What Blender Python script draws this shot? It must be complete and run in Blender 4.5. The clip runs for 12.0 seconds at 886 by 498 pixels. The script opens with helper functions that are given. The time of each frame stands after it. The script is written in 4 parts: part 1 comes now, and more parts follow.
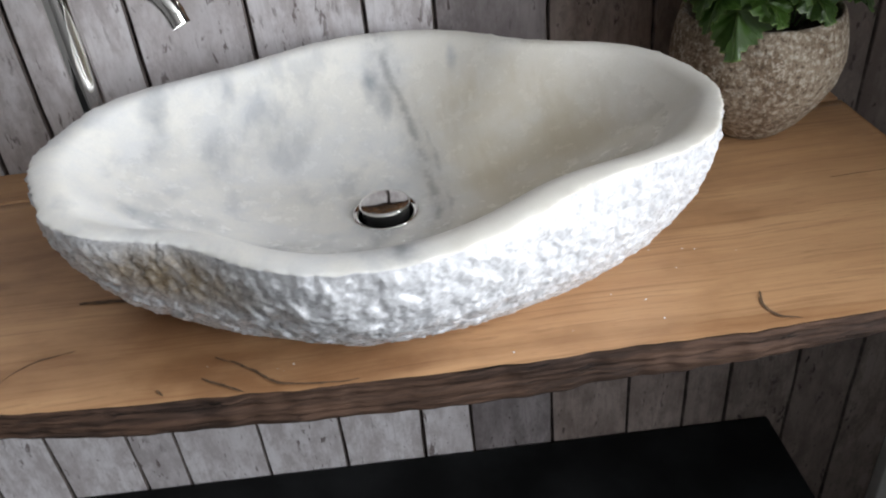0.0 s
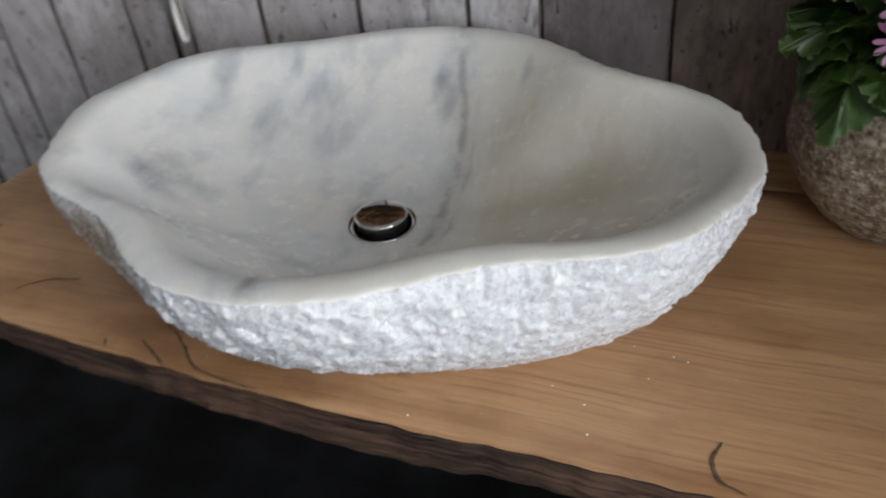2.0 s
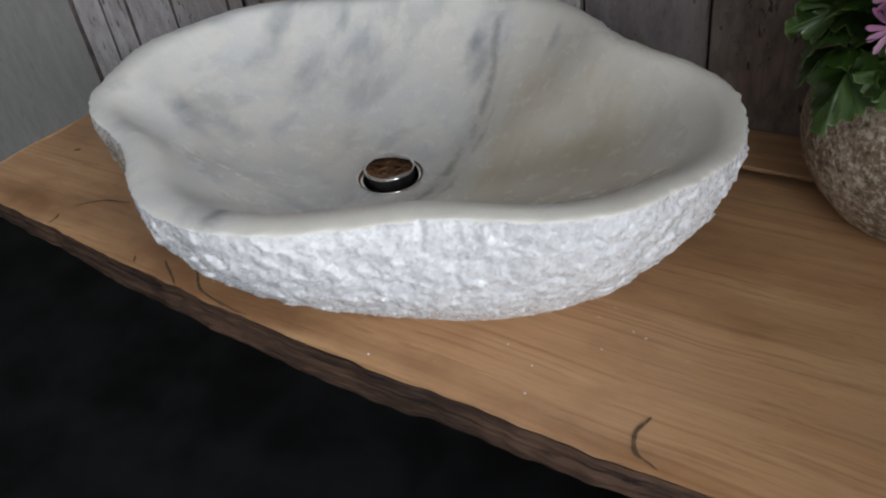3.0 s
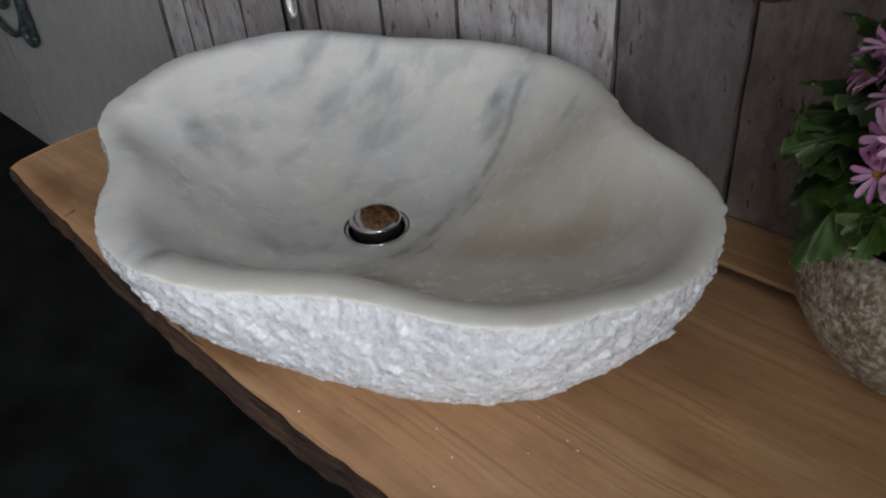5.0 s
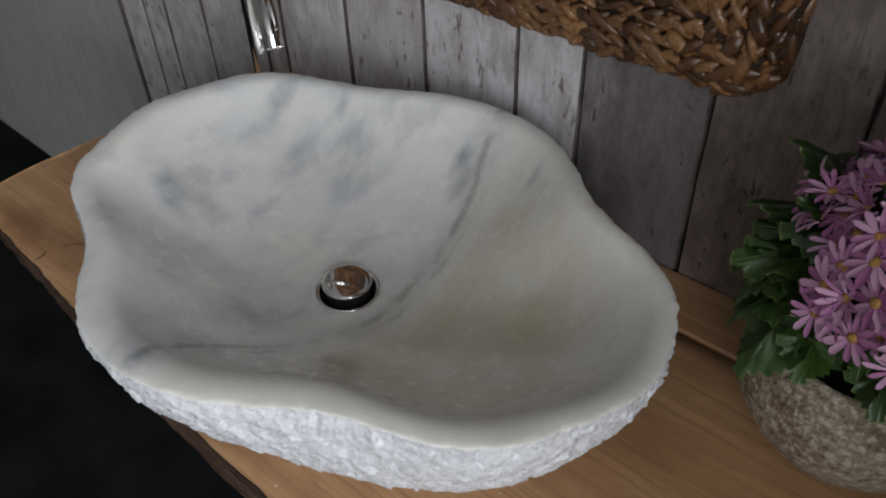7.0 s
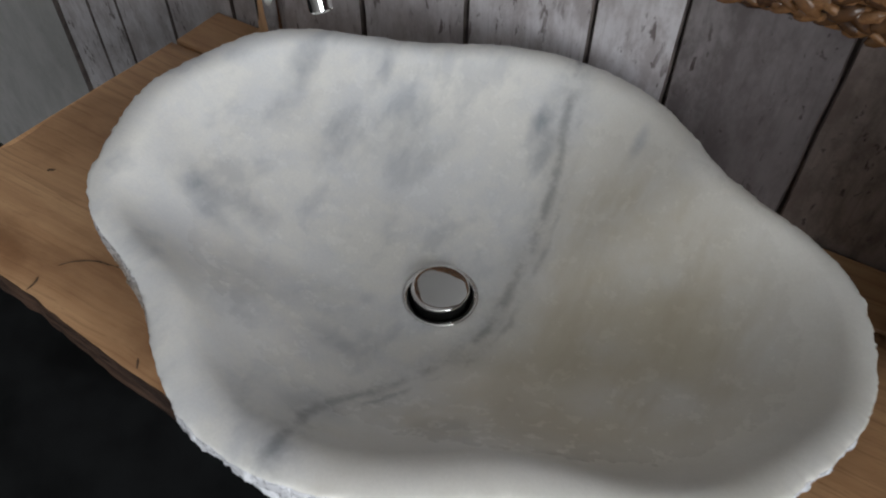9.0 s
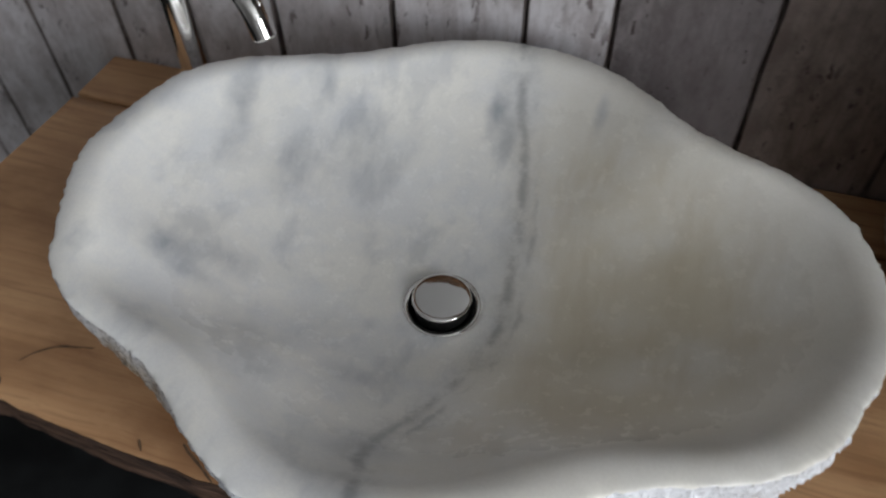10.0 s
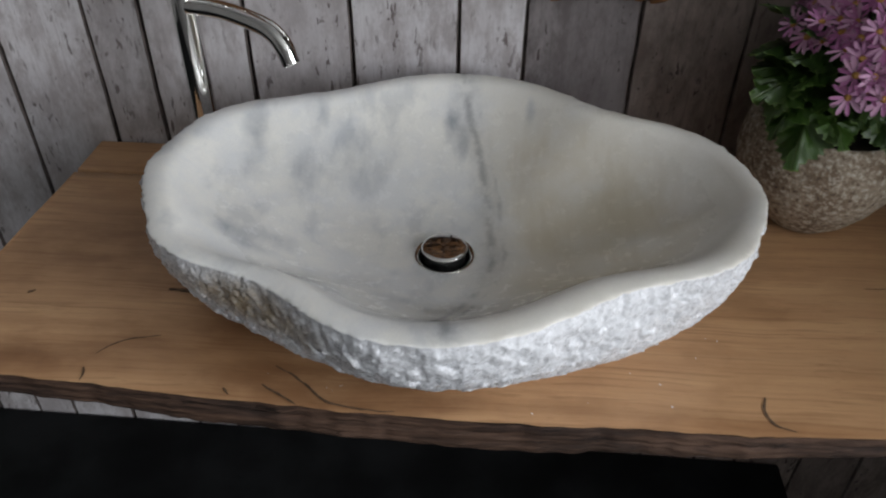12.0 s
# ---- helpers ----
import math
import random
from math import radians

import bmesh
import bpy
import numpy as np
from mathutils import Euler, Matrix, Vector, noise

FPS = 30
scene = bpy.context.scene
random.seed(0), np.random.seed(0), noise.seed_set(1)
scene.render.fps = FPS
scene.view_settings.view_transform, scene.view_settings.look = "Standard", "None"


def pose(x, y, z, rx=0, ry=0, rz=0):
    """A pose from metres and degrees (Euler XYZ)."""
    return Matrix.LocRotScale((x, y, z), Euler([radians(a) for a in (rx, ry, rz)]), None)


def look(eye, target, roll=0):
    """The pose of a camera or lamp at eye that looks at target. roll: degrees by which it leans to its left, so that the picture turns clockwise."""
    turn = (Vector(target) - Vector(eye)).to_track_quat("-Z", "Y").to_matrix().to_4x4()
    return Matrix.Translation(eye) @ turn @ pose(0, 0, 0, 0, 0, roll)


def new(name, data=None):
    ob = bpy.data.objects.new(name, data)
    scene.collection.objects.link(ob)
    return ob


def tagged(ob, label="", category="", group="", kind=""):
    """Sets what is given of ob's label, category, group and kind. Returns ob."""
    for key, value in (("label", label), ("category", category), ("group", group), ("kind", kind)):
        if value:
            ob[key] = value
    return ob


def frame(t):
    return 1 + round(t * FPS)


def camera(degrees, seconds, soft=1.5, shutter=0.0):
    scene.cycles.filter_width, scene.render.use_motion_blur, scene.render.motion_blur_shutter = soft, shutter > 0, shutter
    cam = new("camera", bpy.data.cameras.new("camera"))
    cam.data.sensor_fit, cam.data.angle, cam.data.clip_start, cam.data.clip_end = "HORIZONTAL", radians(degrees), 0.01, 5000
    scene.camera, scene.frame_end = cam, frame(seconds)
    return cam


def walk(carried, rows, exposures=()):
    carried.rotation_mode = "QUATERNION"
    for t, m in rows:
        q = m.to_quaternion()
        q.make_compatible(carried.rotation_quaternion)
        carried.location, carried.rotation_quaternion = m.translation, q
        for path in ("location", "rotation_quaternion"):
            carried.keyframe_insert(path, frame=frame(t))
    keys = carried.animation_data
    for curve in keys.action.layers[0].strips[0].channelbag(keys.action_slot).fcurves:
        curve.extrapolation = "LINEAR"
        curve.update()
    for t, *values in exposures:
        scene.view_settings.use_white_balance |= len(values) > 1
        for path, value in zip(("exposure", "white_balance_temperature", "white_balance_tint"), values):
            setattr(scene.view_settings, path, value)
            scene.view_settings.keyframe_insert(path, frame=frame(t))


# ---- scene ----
cam = camera(58.06, 12.0, soft=2.0, shutter=0.4)

# window, tap and pot places; the stub is an added light blocker
SIDE_X, WIN_L, WIN_H, WIN_Y, WIN_Z, WIN_W = 2.0, 2.2, 1.55, -2.0, 1.78, 138.0
STUB_X, STUB_Y = 0.93, -0.72
TAP_X, TAP_Y = -0.310, -0.122
POT_X, POT_Y = 0.459, -0.122
IRON_X, IRON_Z = -1.585, 0.65
EXPOSURES = [(0.0, 0.24), (0.5, 0.10), (1.0, 0.02), (1.5, -0.08), (2.0, -0.35), (2.5, -0.47), (3.2, -0.48), (5.0, -0.72), (6.5, -0.74), (8.5, -0.50), (9.5, -0.47), (10.5, -0.43), (12.0, -0.44)]
PATH = [
    (0, (0.0229, -0.9938, 1.3251), (0.1032, 0.6490, 0.1871), -5.87),
    (0.5, (0.1319, -0.9879, 1.3264), (-0.0124, 0.6408, 0.1747), -6.93),
    (1, (0.2204, -0.9584, 1.3357), (-0.1159, 0.6473, 0.1917), -7.75),
    (1.5, (0.2447, -0.8903, 1.3223), (-0.1062, 0.6973, 0.1577), -6.63),
    (2, (0.3165, -0.8625, 1.3294), (-0.3344, 0.6148, 0.1487), -6.56),
    (2.5, (0.4317, -0.8636, 1.3202), (-0.5102, 0.4664, 0.1610), -7.55),
    (3, (0.4537, -0.8311, 1.3282), (-0.4868, 0.4479, 0.1118), -8.30),
    (3.2, (0.4447, -0.8231, 1.3307), (-0.4842, 0.4699, 0.1198), -8.10),
    (4.8, (0.5146, -0.7145, 1.3399), (-0.6377, 0.4130, 0.1563), -5.28),
    (5, (0.5267, -0.7116, 1.3515), (-0.6227, 0.4153, 0.1645), -4.82),
    (5.5, (0.5256, -0.7046, 1.3806), (-0.6016, 0.4402, 0.1895), -4.24),
    (6, (0.5217, -0.6925, 1.4121), (-0.5459, 0.4450, 0.1605), -3.16),
    (6.5, (0.5127, -0.6790, 1.4487), (-0.5314, 0.4425, 0.1635), -2.69),
    (6.7, (0.5092, -0.6729, 1.4634), (-0.5370, 0.4415, 0.1736), -2.11),
    (8.3, (0.2885, -0.6997, 1.4869), (-0.3454, 0.4879, 0.0079), -0.61),
    (8.5, (0.2661, -0.7037, 1.4845), (-0.3348, 0.4948, 0.0004), 0.58),
    (9, (0.2265, -0.6658, 1.4699), (-0.4334, 0.4547, -0.0497), 0.67),
    (9.5, (0.2014, -0.6260, 1.4563), (-0.4765, 0.4400, -0.0942), -1.39),
    (10, (0.1362, -0.6806, 1.4675), (-0.2699, 0.5320, -0.0703), -1.82),
    (10.5, (0.1113, -0.7487, 1.4885), (-0.1971, 0.5641, 0.0115), -0.96),
    (11, (0.1144, -0.8404, 1.4801), (-0.1832, 0.5527, 0.0762), -0.06),
    (11.5, (0.0839, -0.9112, 1.4902), (-0.1314, 0.5378, 0.1285), 0.56),
    (12, (0.0403, -0.9958, 1.4701), (-0.0468, 0.5605, 0.2170), 0.43),
]
walk(cam, [(t, look(eye, target, roll)) for t, eye, target, roll in PATH], EXPOSURES)

# ---- world and light ----
world = bpy.data.worlds.new("world")
scene.world = world
world.use_nodes = True
wn = world.node_tree
sky = wn.nodes.new("ShaderNodeTexSky")
sky.sky_type, sky.sun_disc = "NISHITA", False
sky.sun_elevation, sky.sun_rotation = radians(35), radians(100)
wn.links.new(sky.outputs[0], wn.nodes["Background"].inputs[0])
wn.nodes["Background"].inputs[1].default_value = 0.1

# daylight of the tall window in the side wall
lamp = bpy.data.lights.new("window_light", "AREA")
lamp.shape, lamp.size, lamp.size_y, lamp.energy, lamp.color = "RECTANGLE", WIN_L, WIN_H, WIN_W, (0.93, 0.96, 1.0)
ob = new("window_light", lamp)
ob.matrix_world = look((SIDE_X + 0.03, WIN_Y, WIN_Z), (SIDE_X - 1, WIN_Y, WIN_Z))


# ---- materials ----
class Nodes:
    """A small builder for node materials."""

    def __init__(self, name, rough=0.5, metal=0.0):
        self.m = bpy.data.materials.new(name)
        self.m.use_nodes = True
        self.t = self.m.node_tree
        self.b = self.t.nodes["Principled BSDF"]
        self.b.inputs["Roughness"].default_value, self.b.inputs["Metallic"].default_value = rough, metal
        self.co = self.t.nodes.new("ShaderNodeTexCoord").outputs["Object"]

    def put(self, sock, v):
        if hasattr(v, "is_output"):
            self.t.links.new(v, sock)
        elif isinstance(v, (tuple, list)) and len(v) == 3 and sock.type == "RGBA":
            sock.default_value = (*v, 1)
        else:
            sock.default_value = v

    def set(self, name, v):
        self.put(self.b.inputs[name], v)
        return self

    def scaled(self, x, y, z, co=None):
        n = self.t.nodes.new("ShaderNodeVectorMath")
        n.operation = "MULTIPLY"
        self.put(n.inputs[0], co or self.co)
        n.inputs[1].default_value = (x, y, z)
        return n.outputs[0]

    def noise(self, co, scale=1.0, detail=5.0, rough=0.55, dist=0.0, colour=False):
        n = self.t.nodes.new("ShaderNodeTexNoise")
        self.put(n.inputs["Vector"], co)
        for k, v in (("Scale", scale), ("Detail", detail), ("Roughness", rough), ("Distortion", dist)):
            n.inputs[k].default_value = v
        return n.outputs[1 if colour else 0]

    def cells(self, co, scale, feature="F1"):
        n = self.t.nodes.new("ShaderNodeTexVoronoi")
        n.feature = feature
        self.put(n.inputs["Vector"], co)
        n.inputs["Scale"].default_value = scale
        return n.outputs

    def math(self, op, a, b=0.0, c=0.0, clamp=False):
        n = self.t.nodes.new("ShaderNodeMath")
        n.operation, n.use_clamp = op, clamp
        for k, v in enumerate((a, b, c)):
            self.put(n.inputs[k], v)
        return n.outputs[0]

    def vmath(self, op, a, b):
        n = self.t.nodes.new("ShaderNodeVectorMath")
        n.operation = op
        self.put(n.inputs[0], a)
        self.put(n.inputs[1], b)
        return n.outputs["Value" if op in ("DISTANCE", "LENGTH", "DOT_PRODUCT") else "Vector"]

    def ramp(self, v, lo, hi, a=0.0, b=1.0):
        n = self.t.nodes.new("ShaderNodeMapRange")
        n.interpolation_type = "SMOOTHSTEP"
        for k, x in enumerate((v, lo, hi, a, b)):
            self.put(n.inputs[k], x)
        return n.outputs[0]

    def mix(self, f, a, b, kind="MIX"):
        n = self.t.nodes.new("ShaderNodeMix")
        n.data_type, n.blend_type = "RGBA", kind
        for sock, v in zip((n.inputs[0], n.inputs[6], n.inputs[7]), (f, a, b)):
            self.put(sock, v)
        return n.outputs[2]

    def xyz(self, co=None):
        n = self.t.nodes.new("ShaderNodeSeparateXYZ")
        self.put(n.inputs[0], co or self.co)
        return n.outputs

    def rand(self):
        return self.t.nodes.new("ShaderNodeObjectInfo").outputs["Random"]

    def island(self):
        return self.t.nodes.new("ShaderNodeNewGeometry").outputs["Random Per Island"]

    def shifted(self, co, v):
        n = self.t.nodes.new("ShaderNodeVectorMath")
        n.operation = "ADD"
        self.put(n.inputs[0], co)
        c = self.t.nodes.new("ShaderNodeCombineXYZ")
        for k in range(3):
            self.put(c.inputs[k], self.math("MULTIPLY", v, (17.3, 9.1, 31.7)[k]))
        self.put(n.inputs[1], c.outputs[0])
        return n.outputs[0]

    def bump(self, h, strength, dist):
        n = self.t.nodes.new("ShaderNodeBump")
        n.inputs["Strength"].default_value, n.inputs["Distance"].default_value = strength, dist
        self.put(n.inputs["Height"], h)
        self.put(self.b.inputs["Normal"], n.outputs[0])
        return self


def plain(name, colour, rough, metal=0.0, vary=0.15, scale=30.0, relief=0.0):
    n = Nodes(name, rough, metal)
    f = n.noise(n.co, scale, 6)
    dark = tuple(c * (1 - vary) for c in colour)
    light = tuple(min(1, c * (1 + vary)) for c in colour)
    n.set("Base Color", n.mix(n.ramp(f, 0.3, 0.7), dark, light))
    if relief:
        n.bump(f, 0.5, relief)
    return n.m


# grey-veined white marble: the vein wanders across the bowl along a smooth line x(y)
def marble_colour(n):
    warp = n.noise(n.co, 8.0, 6, 0.62, colour=True)
    fine = n.noise(n.co, 38.0, 4, 0.6, colour=True)
    half = (0.5, 0.5, 0.5)
    co = n.vmath("ADD", n.co, n.scaled(0.075, 0.075, 0.05, n.vmath("SUBTRACT", warp, half)))
    co2 = n.vmath("ADD", n.co, n.vmath("ADD", n.scaled(0.022, 0.022, 0.01, n.vmath("SUBTRACT", warp, half)), n.scaled(0.009, 0.009, 0.006, n.vmath("SUBTRACT", fine, half))))
    x, y, z = n.xyz(co2)
    curve = n.t.nodes.new("ShaderNodeFloatCurve")
    pts = curve.mapping.curves[0].points
    line = ((-0.56, 0.012), (-0.52, 0.017), (-0.49, 0.008), (-0.46, 0.001), (-0.44, 0.007), (-0.404, 0.021), (-0.378, 0.032), (-0.352, 0.048), (-0.305, 0.057), (-0.256, 0.055), (-0.20, 0.051), (-0.139, 0.040), (-0.085, 0.021), (-0.045, 0.014), (0.0, 0.012))
    while len(pts) < len(line):
        pts.new(0.5, 0.5)
    for p, (ly, lx) in zip(pts, line):
        p.location = ((ly + 0.56) / 0.56, (lx + 0.1) / 0.2)
    curve.mapping.update()
    n.put(curve.inputs["Value"], n.math("DIVIDE", n.math("ADD", y, 0.56), 0.56))
    vein_x = n.math("SUBTRACT", n.math("MULTIPLY", curve.outputs[0], 0.2), 0.1)
    off = n.math("SUBTRACT", x, vein_x)
    near = n.math("ABSOLUTE", off)
    second = n.math("ABSOLUTE", n.math("ADD", off, -0.014))
    grain = n.noise(n.co, 60.0, 6, 0.68)
    crystal = n.noise(n.co, 420.0, 3, 0.7)
    patchy = n.noise(co, 13.0, 5, 0.62)
    right = n.ramp(off, -0.03, 0.07)
    cool = n.mix(n.ramp(patchy, 0.36, 0.66), (0.87, 0.86, 0.82), (0.765, 0.775, 0.78))
    warm = n.mix(n.ramp(patchy, 0.34, 0.7), (0.765, 0.742, 0.68), (0.825, 0.81, 0.765))
    col = n.mix(right, cool, warm)
    col = n.mix(1.0, col, n.ramp(crystal, 0.3, 0.7, 0.975, 1.025), "MULTIPLY")
    # grey clouds, drawn out down the slope of the bowl
    wisp = n.noise(n.scaled(1.5, 0.75, 0.9, co2), 15.0, 4, 0.56)
    cloud = n.math("MULTIPLY", n.ramp(wisp, 0.50, 0.70), n.math("SUBTRACT", 0.42, n.math("MULTIPLY", right, 0.34)))
    col = n.mix(cloud, col, (0.37, 0.40, 0.44))
    soft = n.math("MULTIPLY", n.ramp(wisp, 0.30, 0.62, 0.25, 1.0), n.ramp(grain, 0.32, 0.62, 0.78, 1.0))
    for bx, by, bz, rx, ry, k in ((-0.235, -0.161, 0.977, 0.016, 0.036, 0.60), (-0.224, -0.200, 0.953, 0.022, 0.034, 0.48), (-0.177, -0.196, 0.937, 0.022, 0.036, 0.60),
                                  (-0.158, -0.131, 0.980, 0.009, 0.013, 0.50), (-0.130, -0.160, 0.945, 0.026, 0.052, 0.42), (-0.100, -0.163, 0.935, 0.032, 0.05, 0.42),
                                  (-0.034, -0.153, 0.921, 0.032, 0.04, 0.30), (-0.066, -0.138, 0.940, 0.02, 0.032, 0.30), (-0.228, -0.340, 0.959, 0.032, 0.020, 0.78),
                                  (-0.178, -0.322, 0.930, 0.024, 0.020, 0.62), (-0.190, -0.352, 0.942, 0.032, 0.012, 0.45), (-0.128, -0.374, 0.927, 0.045, 0.024, 0.48),
                                  (-0.042, -0.388, 0.912, 0.030, 0.014, 0.52), (-0.003, -0.460, 0.951, 0.030, 0.017, 0.66), (0.000, -0.089, 0.959, 0.012, 0.022, 0.85),
                                  (0.014, -0.116, 0.938, 0.010, 0.022, 0.55), (0.099, -0.096, 0.971, 0.008, 0.014, 0.45), (-0.050, -0.327, 0.896, 0.007, 0.009, 0.40),
                                  (0.017, -0.522, 1.015, 0.012, 0.016, 0.70), (0.098, -0.421, 0.949, 0.024, 0.010, 0.08)):
        d = n.vmath("LENGTH", n.vmath("MULTIPLY", n.vmath("SUBTRACT", co2, (bx, by, bz)), (1 / rx, 1 / ry, 1 / 0.06)), half)
        f = n.math("MULTIPLY", n.ramp(d, 1.35, 0.0), n.math("MULTIPLY", soft, k * 1.08), clamp=True)
        col = n.mix(f, col, (0.27, 0.305, 0.355))
    # the vein itself, broken along its length
    broken = n.ramp(n.noise(n.co, 21.0, 5, 0.65), 0.42, 0.60)
    thin = n.math("MULTIPLY", n.ramp(near, 0.0085, 0.0004), n.math("MULTIPLY_ADD", broken, 0.52, 0.02))
    thin2 = n.math("MULTIPLY", n.ramp(second, 0.004, 0.0006), n.math("MULTIPLY", n.ramp(wisp, 0.48, 0.6), 0.34))
    wide = n.math("MULTIPLY", n.ramp(near, 0.030, 0.003), n.math("MULTIPLY_ADD", n.ramp(grain, 0.4, 0.62), 0.30, 0.16))
    col = n.mix(wide, col, (0.42, 0.43, 0.43))
    col = n.mix(n.math("MAXIMUM", thin, thin2), col, (0.17, 0.18, 0.20))
    # ochre tinge
    ochre = n.noise(n.co, 7.0, 4, 0.55)
    plan = n.vmath("LENGTH", n.vmath("MULTIPLY", n.vmath("SUBTRACT", co2, (0.03, -0.27, 0.0)), (1 / 0.27, 1 / 0.185, 0.0)), half)
    inner = n.math("MULTIPLY", right, n.ramp(plan, 1.05, 0.72))
    col = n.mix(n.math("MULTIPLY", n.ramp(ochre, 0.36, 0.64, 0.10, 0.58), n.math("MULTIPLY_ADD", inner, 0.85, 0.15)), col, (0.60, 0.51, 0.33))
    # faint bands down the warm half
    band = n.noise(n.scaled(46.0, 9.0, 9.0, co2), 1.0, 4, 0.6)
    col = n.mix(n.math("MULTIPLY", n.ramp(band, 0.46, 0.68, 0.0, 0.26), inner), col, (0.53, 0.45, 0.31))
    d = n.vmath("LENGTH", n.vmath("MULTIPLY", n.vmath("SUBTRACT", co2, (-0.155, -0.465, 0.965)), (1 / 0.075, 1 / 0.035, 1 / 0.03)), half)
    col = n.mix(n.math("MULTIPLY", n.ramp(d, 1.1, 0.1), n.ramp(grain, 0.35, 0.6, 0.35, 0.8)), col, (0.42, 0.33, 0.20))
    return col, grain


n = Nodes("polished_marble", 0.24)
col, grain = marble_colour(n)
# the lip is honed, the bowl polished
lip = n.ramp(n.vmath("LENGTH", n.vmath("MULTIPLY", n.vmath("SUBTRACT", n.co, (0.02, -0.27, 0.0)), (1 / 0.27, 1 / 0.185, 0.0)), (0, 0, 0)), 0.96, 1.10)
n.set("Base Color", col).set("Roughness", n.math("ADD", n.ramp(grain, 0.3, 0.7, 0.17, 0.30), n.math("MULTIPLY", lip, 0.26)))
n.set("Coat Weight", n.math("MULTIPLY_ADD", lip, -0.44, 0.5)).set("Coat Roughness", 0.07)
n.bump(n.math("ADD", n.noise(n.co, 260.0, 4), n.math("MULTIPLY", n.noise(n.co, 22.0, 3), 3.0)), 0.02, 0.0006)
MARBLE = n.m

n = Nodes("chiselled_marble", 0.55)
col, grain = marble_colour(n)
crystal = n.cells(n.co, 330.0)
coarse = n.cells(n.vmath("ADD", n.co, n.scaled(0.012, 0.012, 0.012, n.noise(n.co, 60.0, 3, colour=True))), 120.0)
pick = n.xyz(crystal[1])
tone = n.math("ADD", n.math("MULTIPLY", pick[1], 0.16), n.math("MULTIPLY", n.xyz(coarse[1])[2], 0.16))
base = n.mix(0.80, col, (0.87, 0.885, 0.935))
stain = n.vmath("LENGTH", n.vmath("MULTIPLY", n.vmath("SUBTRACT", n.co, (-0.15, -0.45, 0.965)), (1 / 0.115, 1 / 0.07, 1 / 0.032)), (0, 0, 0))
base = n.mix(n.math("MULTIPLY", n.ramp(stain, 1.25, 0.35), n.ramp(grain, 0.32, 0.6, 0.4, 0.9)), base, (0.36, 0.27, 0.16))
n.set("Base Color", n.mix(1.0, base, n.math("ADD", tone, 0.755), "MULTIPLY"))
n.set("Roughness", n.ramp(pick[0], 0.55, 0.85, 0.42, 0.05)).set("Specular IOR Level", n.ramp(pick[0], 0.6, 0.9, 0.4, 1.0))
h = n.math("ADD", n.math("MULTIPLY", pick[2], 0.7), n.math("ADD", n.math("MULTIPLY", n.xyz(coarse[1])[0], 1.2), n.noise(n.co, 90.0, 6, 0.7)))
n.bump(h, 0.8, 0.003)
ROUGH = n.m


def wood(name, pale, mid, dark, rough=0.42, along=(2.2, 34.0, 34.0), stains_and_shade=()):
    n = Nodes(name, rough)
    base = n.shifted(n.co, n.rand())
    w = n.vmath("ADD", base, n.scaled(0.05, 0.03, 0.03, n.noise(base, 3.0, 3, colour=True)))
    big = n.noise(n.scaled(along[0] * 0.45, along[1] * 0.22, along[2] * 0.22, w), 1.0, 4, 0.55)
    ring = n.noise(n.scaled(*along, w), 1.0, 7, 0.62, 0.6)
    pore = n.noise(n.scaled(along[0] * 9, along[1] * 16, along[2] * 16, w), 1.0, 3, 0.6)
    col = n.mix(n.ramp(ring, 0.22, 0.78), mid, pale)
    col = n.mix(n.ramp(big, 0.46, 0.78, 0.0, 0.34), col, dark)
    col = n.mix(n.ramp(pore, 0.55, 0.75, 0.0, 0.55), col, dark)
    blush = n.noise(n.scaled(9, 16, 16, w), 1.0, 5, 0.6)
    col = n.mix(n.ramp(blush, 0.46, 0.70, 0.0, 0.55), col, tuple(a * 0.55 + b * 0.45 for a, b in zip(dark, mid)))
    col = n.mix(n.ramp(n.noise(n.scaled(3.0, 240, 240, w), 1.0, 3, 0.5), 0.52, 0.70, 0.0, 0.42), col, dark)
    if stains_and_shade:
        # window-side falloff painted into the wood: darker left, paler right
        lit_side = n.ramp(n.math("ADD", n.xyz(w)[0], n.math("MULTIPLY", n.noise(n.scaled(2, 9, 9), 1.0, 3), 0.3)), 0.02, 0.66)
        col = n.mix(lit_side, n.mix(1.0, col, (0.60, 0.488, 0.382), "MULTIPLY"), n.mix(1.0, col, (1.16, 1.24, 1.36), "MULTIPLY"))
    # dark stains round the cracks, with shade beside the sink painted in
    for sx, sy, rx, ry, k in stains_and_shade:
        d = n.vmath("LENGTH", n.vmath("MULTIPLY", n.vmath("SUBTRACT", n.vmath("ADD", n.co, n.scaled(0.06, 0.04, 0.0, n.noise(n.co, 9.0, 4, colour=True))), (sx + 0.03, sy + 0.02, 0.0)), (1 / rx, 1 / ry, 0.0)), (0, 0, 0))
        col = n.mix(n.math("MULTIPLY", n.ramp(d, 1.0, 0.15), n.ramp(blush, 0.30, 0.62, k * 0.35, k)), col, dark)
    n.set("Base Color", col).set("Roughness", n.ramp(ring, 0.3, 0.7, rough - 0.06, rough + 0.1)).set("Specular IOR Level", 0.45)
    n.bump(n.math("ADD", n.math("MULTIPLY", pore, 0.5), ring), 0.18, 0.0015)
    return n.m


